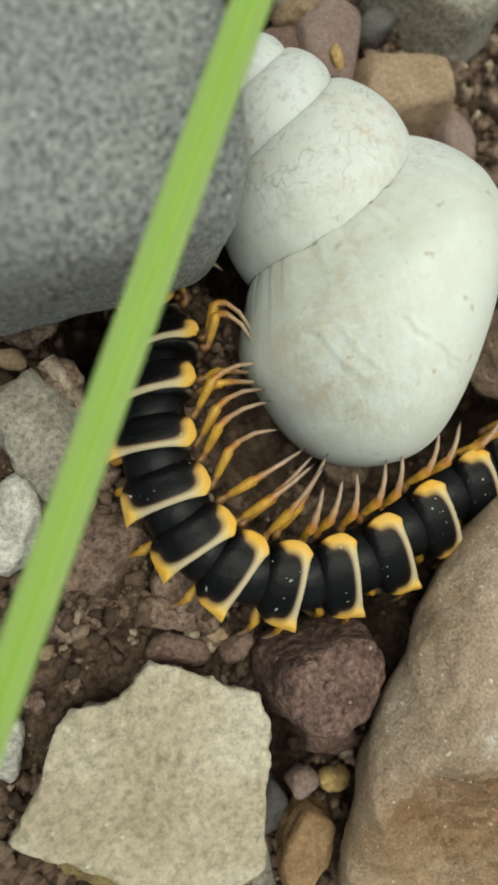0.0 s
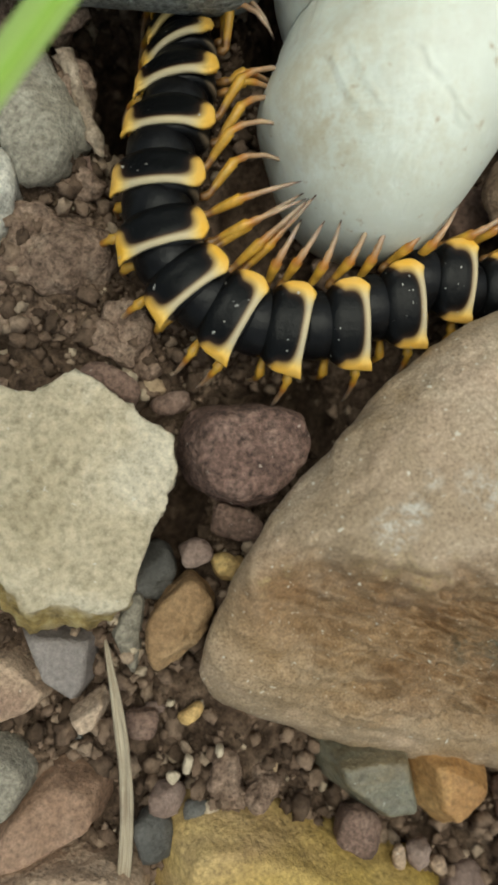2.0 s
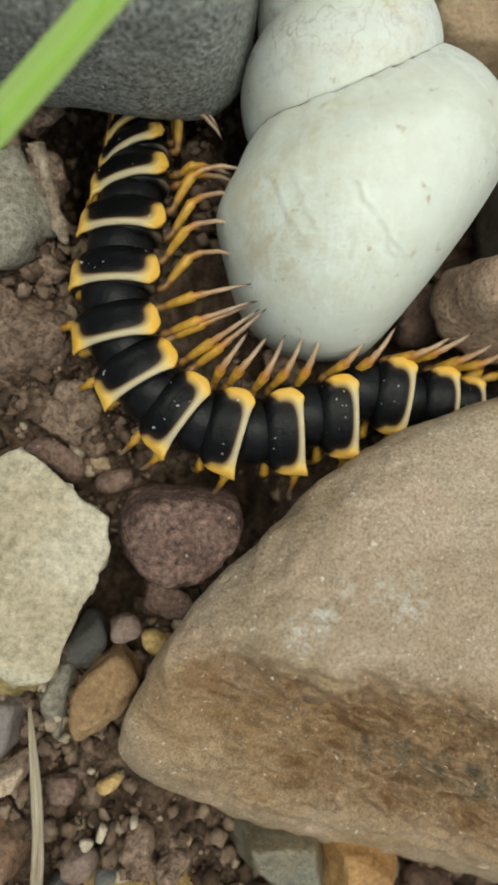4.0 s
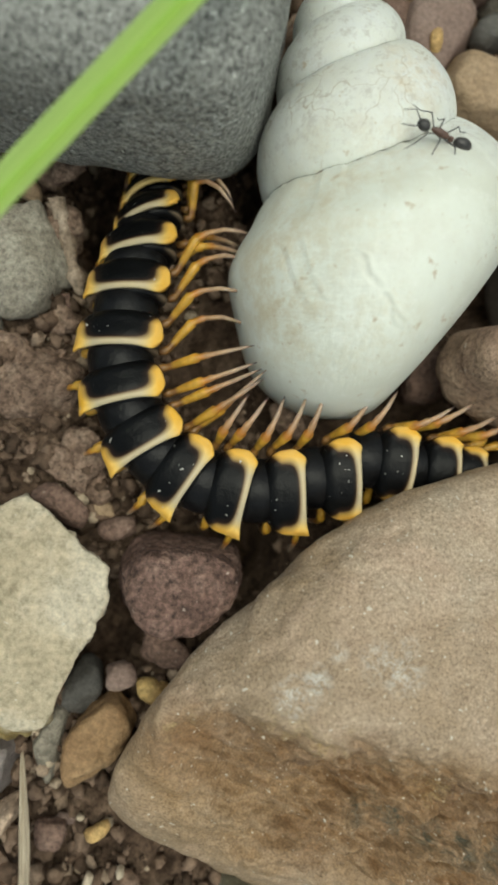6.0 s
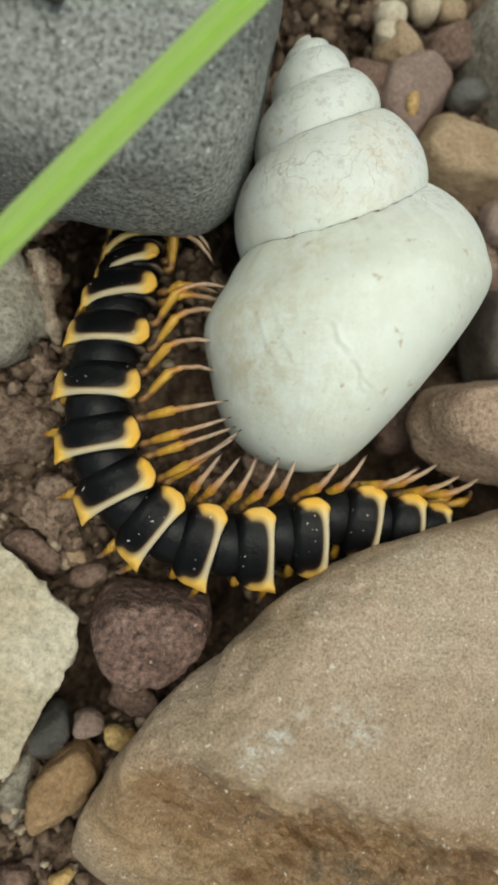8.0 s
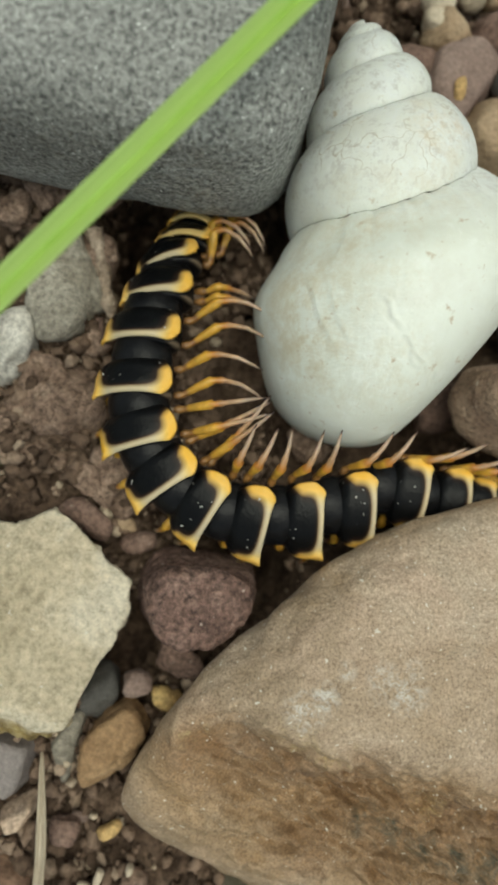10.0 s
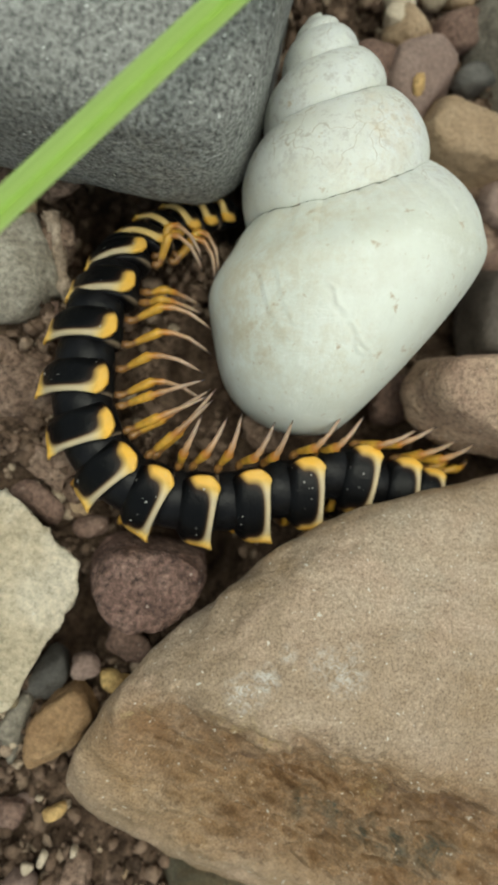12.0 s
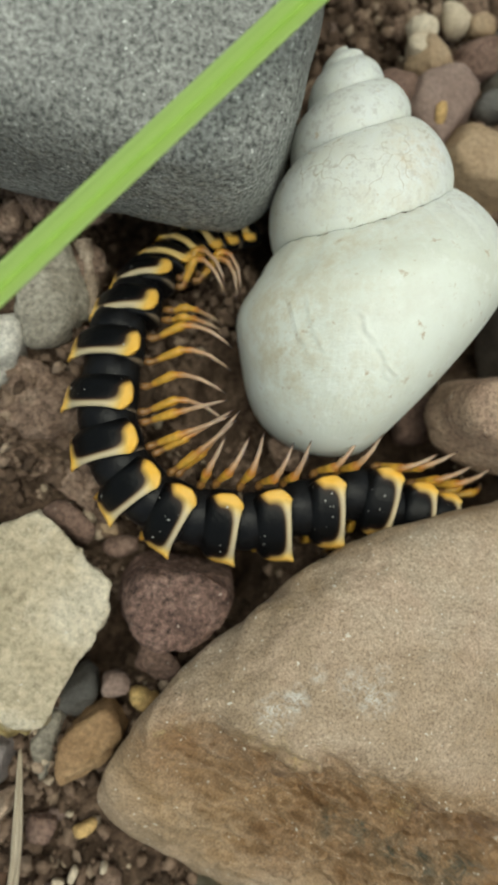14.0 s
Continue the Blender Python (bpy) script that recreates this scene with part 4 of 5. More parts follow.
def plate_mesh(width, length, band=0.0):
    """One back plate: arched, with rounded front shoulders, sides swept back to pointed corners and a slightly hollow rear edge.
    The origin is the rear edge's middle; lengths in cm."""
    bm = bmesh.new()
    lay = bm.verts.layers.float.new("yellow")
    lay2 = bm.verts.layers.float.new("corner")
    nu, nv = 44, 20
    w = width / 2
    top = []
    for j in range(nv + 1):
        v = j / nv
        row = []
        for i in range(nu + 1):
            u = 2 * i / nu - 1
            half = w * (1 - 0.10 * v)
            if v > 0.45:
                half = w * 0.955 * math.sqrt(1 - 0.55 * ((v - 0.45) / 0.55) ** 2)
            if u > 0 and v < 0.35:
                half *= 1 - 0.1 * (1 - v / 0.35) ** 2
            x = half * u
            blunt = max(0.0, (u - 0.8) / 0.2) ** 2
            hollow = 0.055 * width * abs(u) ** 3 - 0.02 * width - (0.085 * width * blunt * (1 - v) if u > 0 else 0.0)
            y = length * v - hollow * (1 - v) ** 1.5
            z = 0.135 * (1 - abs(u) ** 2.3) + 0.03 * max(0.0, (abs(u) - 0.7) / 0.3) ** 2 * (1 - v)
            z -= 0.05 * max(0.0, v - 0.7) ** 2 / 0.09
            z += 0.012 * math.sin(v * 6.0) * (1 - u * u) + 0.03 * math.exp(-((abs(u) - 0.86) / 0.11) ** 2) * (1 - 0.7 * v) + 0.012 * math.exp(-((v - 0.08) / 0.07) ** 2)
            vert = bm.verts.new((x * CM, y * CM, z * CM))
            yy = v * length
            aa, yc, bb = w - (0.08 if u > 0 else 0.064) * width / 0.76, 0.56 * length, 0.46 * length - 0.008 - band
            k = ((abs(x) / aa) ** 3.4 + (max(0.0, yc - yy) / bb) ** 3.4) ** (1 / 3.4) - 1
            k -= 0.9 * max(0.0, v - 0.62)
            k = 0.5 + max(-0.5, min(0.5, (k - 0.0) * 1.25))
            vert[lay] = k
            vert[lay2] = max(0.55 if band > 0.01 else 0.0, min(1.0, (abs(u) - 0.5) / 0.36))
            row.append(vert)
        top.append(row)
    for a, b in zip(top, top[1:]):
        for i in range(nu):
            bm.faces.new((a[i], a[i + 1], b[i + 1], b[i]))
    low = {}
    for row in top:
        for v in row:
            q = bm.verts.new(v.co - Vector((0, 0, 0.03 * CM)))
            q[lay] = v[lay]
            q[lay2] = v[lay2]
            low[v] = q
    for f in list(bm.faces):
        bm.faces.new([low[v] for v in reversed(f.verts)])
    rim = [v for v in top[0]] + [r[-1] for r in top[1:]] + top[-1][-2::-1] + [r[0] for r in top[-2:0:-1]]
    for a, b in zip(rim, rim[1:] + rim[:1]):
        bm.faces.new((a, low[a], low[b], b))
    bmesh.ops.recalc_face_normals(bm, faces=bm.faces)
    return mesh_of("back_plate", bm, PLATE)


def ring_mesh(radius, length):
    """The dark ring of a segment, deep-bodied, with a waist groove behind its front collar and a paler rear rim on the flank."""
    bm = bmesh.new()
    lay = bm.verts.layers.float.new("rim")
    prof = ((-0.05, 0.80), (-0.02, 0.92), (0.03, 0.985), (0.12, 1.0), (0.3, 1.0), (0.52, 0.98), (0.60, 0.93), (0.64, 0.925), (0.70, 0.955), (0.85, 0.95), (1.05, 0.9), (1.2, 0.78))
    tube(bm, [Vector((0, y * length, 0)) for y, k in prof], [radius * k for y, k in prof], 36)
    for v in bm.verts:
        side = abs(v.co.x) / (radius * CM)
        v[lay] = max(0.0, 1 - abs(v.co.y / CM / length - 0.02) / 0.09) * max(0.0, min(1.0, (side - 0.72) / 0.2))
        v.co.x *= 1.3
        v.co.z = v.co.z * (1.18 if v.co.z > 0 else 0.9) - 0.16 * (radius / 0.225) * CM
    return mesh_of("body_ring", bm, FLANK)


def leg_mesh(flip, kind):
    """A jointed walking leg, from its hip at the origin outwards along x. kind: stretched (tip rests high), reared (thigh up, shank on the shell), bowed (curved back), hooked (thigh forwards) or tucked (short, steep)."""
    bm = bmesh.new()
    lay = bm.verts.layers.float.new("along")
    pts = {
        "stretched": [(0, 0, 0), (0.05, 0, -0.01), (0.09, 0, -0.01), (0.2, 0.005, 0.06), (0.36, 0.01, 0.14), (0.38, 0.01, 0.145), (0.45, 0.015, 0.155), (0.47, 0.015, 0.16), (0.6, 0.02, 0.18), (0.75, 0.03, 0.19), (0.84, 0.035, 0.19)],
        "reared": [(0, 0, 0), (0.05, 0, 0.01), (0.09, 0, 0.03), (0.15, 0.005, 0.14), (0.22, 0.01, 0.25), (0.235, 0.01, 0.26), (0.31, 0.015, 0.28), (0.33, 0.015, 0.285), (0.42, 0.02, 0.29), (0.51, 0.03, 0.28), (0.58, 0.035, 0.27)],
        "hooked": [(0, 0, 0), (0.04, 0.01, -0.02), (0.07, 0.03, -0.02), (0.1, 0.13, 0.05), (0.13, 0.25, 0.12), (0.15, 0.27, 0.125), (0.22, 0.28, 0.12), (0.245, 0.275, 0.115), (0.35, 0.23, 0.06), (0.43, 0.15, -0.03), (0.46, 0.09, -0.1)],
        "bowed": [(0, 0, 0), (0.05, 0.005, -0.02), (0.09, 0.015, -0.02), (0.2, 0.06, 0.05), (0.34, 0.12, 0.11), (0.365, 0.125, 0.115), (0.44, 0.13, 0.115), (0.47, 0.13, 0.11), (0.6, 0.11, 0.08), (0.72, 0.06, 0.02), (0.8, 0.02, -0.04)],
        "tucked": [(0, 0, 0), (0.08, 0, -0.01), (0.12, 0, -0.01), (0.18, 0.01, 0.02), (0.24, 0.01, 0.03), (0.26, 0.01, 0.025), (0.32, 0.02, -0.02), (0.34, 0.02, -0.04), (0.42, 0.03, -0.13), (0.48, 0.04, -0.22), (0.51, 0.045, -0.28)],
    }[kind]
    rad = [0.028, 0.04, 0.029, 0.037, 0.045, 0.028, 0.03, 0.022, 0.02, 0.014, 0.004]
    tube(bm, [Vector((x * flip, y, z)) for x, y, z in pts], rad, 8, lay)
    bmesh.ops.recalc_face_normals(bm, faces=bm.faces)
    return mesh_of("leg", bm, LEG)


TRACKS = {}


def track(letter, *rows):
    """Where a segment's rear edge lies, from the front backwards: seconds, x, y (cm) and the turn of its cross direction (degrees)."""
    TRACKS[letter] = rows


track("a", (0.5, -0.940, 1.920, -6.0), (1, -1.060, 1.920, 12.0), (1.5, -0.970, 1.980, 14.0), (2, -0.920, 2.070, 18.0), (2.5, -0.890, 2.150, 25.0), (2.7, -0.924, 2.129, 24.0), (5, -1.042, 1.992, 25.5), (6, -1.036, 1.974, 22.4), (8.7, -1.013, 1.998, 23.8), (11, -1.210, 1.708, 20.2), (12.5, -1.178, 1.708, 17.2), (14, -1.246, 1.769, 14.2))
track("b", (0, -1.140, 1.550, -7.0), (0.5, -1.120, 1.490, -4.0), (1, -1.120, 1.550, -1.0), (1.5, -1.030, 1.630, -0.0), (2, -0.970, 1.740, 4.0), (2.5, -0.910, 1.850, 10.0), (2.7, -0.945, 1.817, 10.0), (5, -1.067, 1.702, 15.5), (6, -1.090, 1.650, 11.2), (8.7, -1.058, 1.711, 12.7), (11, -1.297, 1.358, 5.9), (12.5, -1.279, 1.361, 6.0), (14, -1.362, 1.424, 6.0))
track("c", (0, -1.330, 1.130, -11.0), (0.5, -1.250, 1.110, -12.0), (1, -1.230, 1.140, -7.0), (1.5, -1.150, 1.220, -9.0), (2, -1.070, 1.330, -5.0), (2.5, -0.990, 1.470, -0.0), (2.7, -1.026, 1.424, -2.1), (5, -1.130, 1.291, 2.2), (6, -1.162, 1.267, 2.0), (8.7, -1.131, 1.303, 1.4), (11, -1.411, 0.939, 2.8), (12.5, -1.399, 0.935, 2.8), (14, -1.486, 0.991, 2.9))
track("d", (0, -1.350, 0.680, 0.0), (0.5, -1.310, 0.650, -4.0), (1, -1.310, 0.670, -2.0), (1.5, -1.240, 0.760, -3.0), (2, -1.180, 0.860, -1.0), (2.5, -1.110, 1.050, 3.0), (2.7, -1.117, 0.962, -0.1), (5, -1.172, 0.843, 2.9), (6, -1.203, 0.796, 1.7), (8.7, -1.173, 0.838, 3.2), (11, -1.424, 0.444, 5.8), (12.5, -1.405, 0.449, 4.3), (14, -1.487, 0.514, 2.8))
track("e", (0, -1.250, 0.250, 13.0), (0.5, -1.230, 0.230, 12.0), (1, -1.220, 0.230, 13.0), (1.5, -1.190, 0.310, 10.0), (2, -1.160, 0.400, 11.0), (2.5, -1.090, 0.560, 12.0), (2.7, -1.097, 0.511, 8.9), (5, -1.124, 0.376, 14.6), (6, -1.134, 0.347, 14.5), (8.7, -1.114, 0.375, 14.1), (11, -1.268, 0.015, 22.8), (12.5, -1.258, 0.019, 21.3), (14, -1.349, 0.083, 19.8))
track("f", (0, -1.000, -0.080, 35.0), (0.5, -0.970, -0.090, 36.0), (1, -0.980, -0.110, 35.0), (1.5, -0.950, -0.030, 35.0), (2, -0.950, 0.040, 34.0), (2.5, -0.930, 0.160, 29.0), (2.7, -0.907, 0.129, 28.9), (5, -0.917, 0.030, 32.3), (6, -0.906, -0.040, 33.2), (8.7, -0.905, -0.017, 30.9), (11, -0.955, -0.300, 45.7), (12.5, -0.954, -0.305, 44.8), (14, -1.034, -0.262, 43.8))
track("g", (0, -0.590, -0.300, 58.0), (0.5, -0.580, -0.310, 59.0), (1, -0.580, -0.300, 60.0), (1.5, -0.570, -0.250, 57.0), (2, -0.570, -0.190, 56.0), (2.5, -0.590, -0.100, 54.0), (2.7, -0.567, -0.122, 51.9), (5, -0.549, -0.269, 56.0), (6, -0.538, -0.279, 58.0), (8.7, -0.545, -0.269, 54.7), (11, -0.525, -0.445, 70.6), (12.5, -0.549, -0.448, 69.6), (14, -0.613, -0.426, 68.6))
track("h", (0, -0.120, -0.380, 79.0), (0.5, -0.120, -0.360, 78.0), (1, -0.110, -0.340, 81.0), (1.5, -0.110, -0.320, 78.0), (2, -0.110, -0.270, 76.0), (2.5, -0.150, -0.230, 74.0), (2.7, -0.117, -0.263, 71.9), (5, -0.097, -0.349, 77.9), (6, -0.086, -0.360, 78.9), (8.7, -0.091, -0.381, 76.6), (11, -0.046, -0.460, 88.4), (14, -0.124, -0.420, 89.5))
track("i", (0, 0.370, -0.360, 90.0), (0.5, 0.400, -0.320, 93.0), (1, 0.390, -0.280, 94.0), (1.5, 0.380, -0.280, 93.0), (2, 0.390, -0.230, 90.0), (2.5, 0.340, -0.200, 89.0), (2.7, 0.374, -0.233, 89.8), (5, 0.392, -0.299, 96.0), (6, 0.392, -0.310, 95.9), (8.7, 0.397, -0.343, 93.6), (11, 0.434, -0.344, 98.3), (14, 0.346, -0.324, 101.3))
track("j", (0, 0.870, -0.240, 93.0), (0.5, 0.890, -0.190, 95.0), (1, 0.870, -0.140, 96.0), (1.5, 0.860, -0.130, 92.0), (2, 0.870, -0.080, 93.0), (2.5, 0.790, -0.050, 93.0), (2.7, 0.845, -0.113, 92.8), (5, 0.856, -0.166, 94.0), (6, 0.865, -0.178, 95.9), (8.7, 0.860, -0.224, 94.5), (11, 0.906, -0.198, 97.1), (14, 0.828, -0.158, 99.1))
track("k", (0, 1.370, -0.130, 90.0), (0.5, 1.370, -0.070, 89.0), (1, 1.330, 0.000, 85.0), (1.5, 1.320, -0.000, 86.0), (2, 1.330, 0.090, 85.0), (2.5, 1.270, 0.090, 85.0), (2.7, 1.316, 0.046, 82.8), (5, 1.336, -0.012, 83.7), (6, 1.344, -0.055, 85.6), (8.7, 1.327, -0.082, 86.3), (11, 1.390, -0.031, 86.9), (14, 1.323, -0.050, 84.7))
track("l", (1, 1.700, 0.030, 71.0), (1.5, 1.710, 0.030, 73.0), (2.5, 1.680, 0.110, 76.0), (2.7, 1.707, 0.076, 71.8), (5, 1.718, 0.010, 70.4), (6, 1.713, -0.033, 72.3), (8.7, 1.682, -0.051, 69.0), (11, 1.775, -0.015, 73.8), (14, 1.657, -0.073, 70.6))
LETTERS = "abcdefghijkl"
STEPS = (0, 0.5, 1, 1.5, 2, 2.5, 3.2, 5, 6, 8.7, 11, 12.5, 14)


def track_at(letter, t):
    rows = TRACKS[letter]
    return [float(np.interp(t, [r[0] for r in rows], [r[k] for r in rows])) for k in (1, 2, 3)]


# the front segments, that go on under the grey stone: resting, and after the body has curled
FRONT_REST = ((-0.99, 2.26, 0.42, 22), (-0.97, 2.5, 0.34, 18), (-0.92, 2.74, 0.28, 10), (-0.86, 2.98, 0.24, 2), (-0.8, 3.22, 0.22, -4))
FRONT_CURL = ((-1.02, 2.04, 0.46, -10), (-0.9, 2.2, 0.41, -26), (-0.73, 2.34, 0.36, -38), (-0.55, 2.44, 0.32, -48), (-0.37, 2.52, 0.28, -55))


def segment_pose(k, t):
    """Pose of segment k (0 is the front of the twelve tracked ones, negative ones go on under the stone, 12 and 13 end the tail)."""
    curl = float(np.interp(t, (0, 8.7, 11, 14), (0, 0, 1, 1)))
    if k < 0:
        x, y, z, turn = [a + (b - a) * curl for a, b in zip(FRONT_REST[-k - 1], FRONT_CURL[-k - 1])]
        ax, ay, _ = track_at("a", t)
        x += ax + 1.01 + 0.2 * curl
        y += ay - 1.99 + 0.19 * curl
        pitch, roll = -22, -22 - 4 * curl
    elif k > 11:
        x, y, turn = track_at("l", t)
        x += 0.1 + 0.23 * (k - 11)
        y -= 0.01 + 0.05 * (k - 11)
        turn = 84
        z, pitch, roll = 0.54 - 0.07 * (k - 11), 8, -8
    else:
        x, y, turn = track_at(LETTERS[k], t)
        z = (0.5, 0.58, 0.64, 0.68, 0.7, 0.7, 0.7, 0.7, 0.69, 0.67, 0.64, 0.58)[k]
        pitch = (-20, -12, -6, -3, 0, 0, 0, 0, 2, 3, 4, 6)[k]
        roll = -11 - 19 * curl * min(1.0, max(0.0, (11 - k) / 4)) - 12 * (1 - curl) * max(0.0, 1 - k / 3)
        if k == 11:
            x, y, turn = x + 0.05, y - 0.04, 89
    return pose(x * CM, y * CM, z * CM, 0, 0, turn) @ pose(0, 0, 0, pitch, roll, 0)


SEGMENTS = list(range(-5, 14))
moving, stepping = [], []


def make_millipede():
    body = tagged(new("millipede"), "black flat-backed millipede with yellow-edged plates", "millipede")
    legs = {(f, q): leg_mesh(f, q) for f in (-1, 1) for q in ("stretched", "reared", "bowed", "hooked", "tucked")}
    for k in SEGMENTS:
        small = {-5: 0.46, -4: 0.52, -3: 0.6, -2: 0.7, -1: 0.8, 0: 0.9, 1: 0.96, 9: 0.98, 10: 0.93, 11: 0.84, 12: 0.68, 13: 0.48}.get(k, 1.0)
        long = {0: 0.27, 1: 0.33, 2: 0.42}.get(k, PITCH if k > 0 else 0.22)
        seg = new("segment", ring_mesh(0.225 * small, long * (1.0 if small > 0.7 or k < 0 else 0.75)))
        seg.parent = body
        plate = new("back_plate", plate_mesh(0.76 * small, {0: 0.24, 1: 0.29, 2: 0.31}.get(k, 0.325 * (0.5 + 0.5 * small) if k > 0 else 0.2), 0.022 if k < 0 else 0.008 if k < 2 else 0.0))
        plate.parent = seg
        if k > 12:
            plate.data.materials[0] = RING
        tagged(plate, "glossy black plate with a yellow rear edge" if k < 13 else "small dark tail plate")
        moving.append((seg, k))
        if k > 12:
            continue
        for side in (-1, 1) if k > -2 else (-1,):
            for n, y in enumerate((0.03, 0.26) if k > 1 else (0.02, 0.13)):
                kind = "tucked" if side < 0 or k > 11 else "reared" if k > 6 or (k == 6 and n == 0) else "stretched" if k > 3 else "tucked" if k == 1 else "bowed" if k > 1 else "hooked"
                leg = new("leg", legs[(side, kind)])
                leg.parent = seg
                rnd = random.Random(k * 7 + n + side)
                sweep = side * rnd.uniform(-2, 2)
                if side > 0:
                    sweep += {4: -8, 5: -12, 6: -14, 7: -12, 8: -7}.get(k, 0) * n + {-1: -14, 0: -26, 2: 26, 3: 16, 4: 3, 6: -2, 7: -14, 8: -26, 9: -42, 10: -58, 11: -66, 12: -70}.get(k, 0)
                drop = rnd.uniform(-6, 6) if side > 0 else rnd.choice((-4, -30, -34))
                base = (side * (0.29 if side > 0 else 0.18) * small * CM, y * small * CM, -0.2 * small * CM, rnd.uniform(-6, 6), side * -drop, sweep)
                leg.matrix_basis = pose(*base)
                tagged(leg, "amber-yellow jointed leg with a pale tip")
                stepping.append((leg, base, k, side))
    return body


make_millipede()


# ---- the ant ----
def make_ant():
    """A running ant, head towards +y, feet at z = 0; lengths in cm."""
    ant = tagged(new("ant"), "small dark reddish-black running ant", "ant")

    def blob(name, c, r, material, parent=ant):
        bm = bmesh.new()
        bmesh.ops.create_icosphere(bm, subdivisions=3, radius=1.0)
        for v in bm.verts:
            v.co = Vector((v.co.x * r[0] * (1 - 0.12 * v.co.y), v.co.y * r[1], v.co.z * r[2])) * CM
        ob = part(name, bm, material, parent)
        ob.location = Vector(c) * CM
        return ob

    blob("gaster", (0, -0.185, 0.085), (0.05, 0.075, 0.05), ANT_DARK)
    blob("waist", (0, -0.085, 0.075), (0.018, 0.022, 0.03), ANT_RED)
    blob("thorax", (0, 0.01, 0.085), (0.027, 0.08, 0.03), ANT_RED)
    head = blob("head", (0, 0.15, 0.08), (0.048, 0.052, 0.038), ANT_DARK)
    for sgn in (-1, 1):
        bm = bmesh.new()
        tube(bm, [Vector(p) for p in ((sgn * 0.02, 0.03, 0.0), (sgn * 0.08, 0.09, 0.02), (sgn * 0.07, 0.17, -0.02))], (0.0055, 0.0045, 0.003), 6)
        part("antenna", bm, ANT_DARK, head)
        for y, dy in ((0.06, 0.13), (0.02, 0.0), (-0.03, -0.16)):
            bm = bmesh.new()
            tube(bm, [Vector(p) for p in ((0, 0, 0), (sgn * 0.08, dy * 0.5, 0.05), (sgn * 0.14, dy * 0.9, -0.03), (sgn * 0.2, dy * 1.35, -0.062))], (0.006, 0.0055, 0.0036, 0.0025), 6)
            leg = part("leg", bm, ANT_DARK, ant)
            leg.location = Vector((sgn * 0.02, y, 0.07)) * CM
    return ant


ANT = make_ant()


# ---- a dry straw ----
def make_straw():
    """A dry leaf, folded along its middle, narrow where it comes from under the slab."""
    bm = bmesh.new()
    uvl = bm.loops.layers.uv.new("UVMap")
    rows = []
    n = 48
    for i in range(n + 1):
        u = i / n
        c = Vector((-1.86 + 0.13 * math.sin(u * 2.6) - 0.09 * u, -2.62 - 2.1 * u, 0.24 + 0.05 * math.sin(u * 5) - 0.05 * u))
        w = 0.012 + 0.05 * min(1.0, u / 0.35) ** 0.8 - 0.012 * max(0.0, u - 0.6)
        w *= 1 + 0.08 * noise.noise(Vector((u * 9, 3, 1)))
        twist = 0.5 * math.sin(u * 3.5)
        row = []
        for k, (a, z) in enumerate(((-1, 0.01), (-0.75, 0.028), (-0.4, 0.022), (0, -0.006), (0.4, 0.026), (0.75, 0.03), (1, 0.008), (0.5, -0.02), (0, -0.03), (-0.5, -0.02))):
            row.append((bm.verts.new((c + Vector((a * w * math.cos(twist), 0, z + a * w * math.sin(twist)))) * CM), (a + 1) / 2, u * 2))
        rows.append(row)
    for a, b in zip(rows, rows[1:]):
        for k in range(10):
            q = (a[k], a[(k + 1) % 10], b[(k + 1) % 10], b[k])
            f = bm.faces.new([v[0] for v in q])
            for loop, v in zip(f.loops, q):
                loop[uvl].uv = (v[1], v[2])
    bm.faces.new([v[0] for v in rows[0]])
    bm.faces.new([v[0] for v in rows[-1][::-1]])
    bmesh.ops.recalc_face_normals(bm, faces=bm.faces)
    tagged(new("dry_straw", mesh_of("dry_straw", bm, STRAW)), "flat dry beige grass straw on soil", "straw")


make_straw()


def make_splinter():
    """A short splinter of wood, fibrous and tapered."""
    bm = bmesh.new()
    pts, rad = [], []
    for i in range(31):
        u = i / 30
        pts.append(Vector((-1.86 + 0.25 * u + 0.012 * math.sin(u * 5), 2.16 - 0.8 * u, 0.34 - 0.12 * u)))
        rad.append(0.075 * (1 - 0.3 * u) * min(1.0, (1.02 - u) * 9) * (1 + 0.25 * noise.noise(Vector((u * 8, 1, 2)))))
    tube(bm, pts, rad, 14)
    for v in bm.verts:
        w = v.co / CM
        v.co += Vector((noise.noise(Vector((w.x * 22, w.y * 3, w.z * 22))), 0, noise.noise(Vector((w.x * 22, w.y * 3 + 9, w.z * 22))))) * 0.05 * CM
    bmesh.ops.recalc_face_normals(bm, faces=bm.faces)
    tagged(new("wood_splinter", mesh_of("wood_splinter", bm, BARK)), "short brown woody splinter on soil", "wood")


make_splinter()

# ---- pebbles and clods ----
pebble(-0.69, -1.81, 0.06, 0.26, 0.16, 0.12, -18, MAROON, "dark maroon pebble between the large stones", 100, fine=4)
pebble(-1.07, -1.98, 0.14, 0.15, 0.14, 0.11, 16, MAUVE, "small mauve angular pebble", 101, fine=3)
pebble(-0.80, -2.16, 0.08, 0.17, 0.14, 0.12, 6, OCHRE, "small ochre-yellow pebble beside the boulder", 102, fine=3)
pebble(-1.4, -2.17, -0.06, 0.18, 0.3, 0.14, -25, BLUE, "dark slate flake in a gap between stones", 103, fine=4)
pebble(-1.26, -2.54, 0.10, 0.23, 0.45, 0.19, -37, RUST, "long tan-brown block-shaped pebble beside the boulder", 104, fine=5, hard=9.0, rough=0.07)
pebble(-1.61, -4.33, 0.03, 0.19, 0.19, 0.15, -8, BLUE, "dark grey pebble in soil", 109, fine=3)
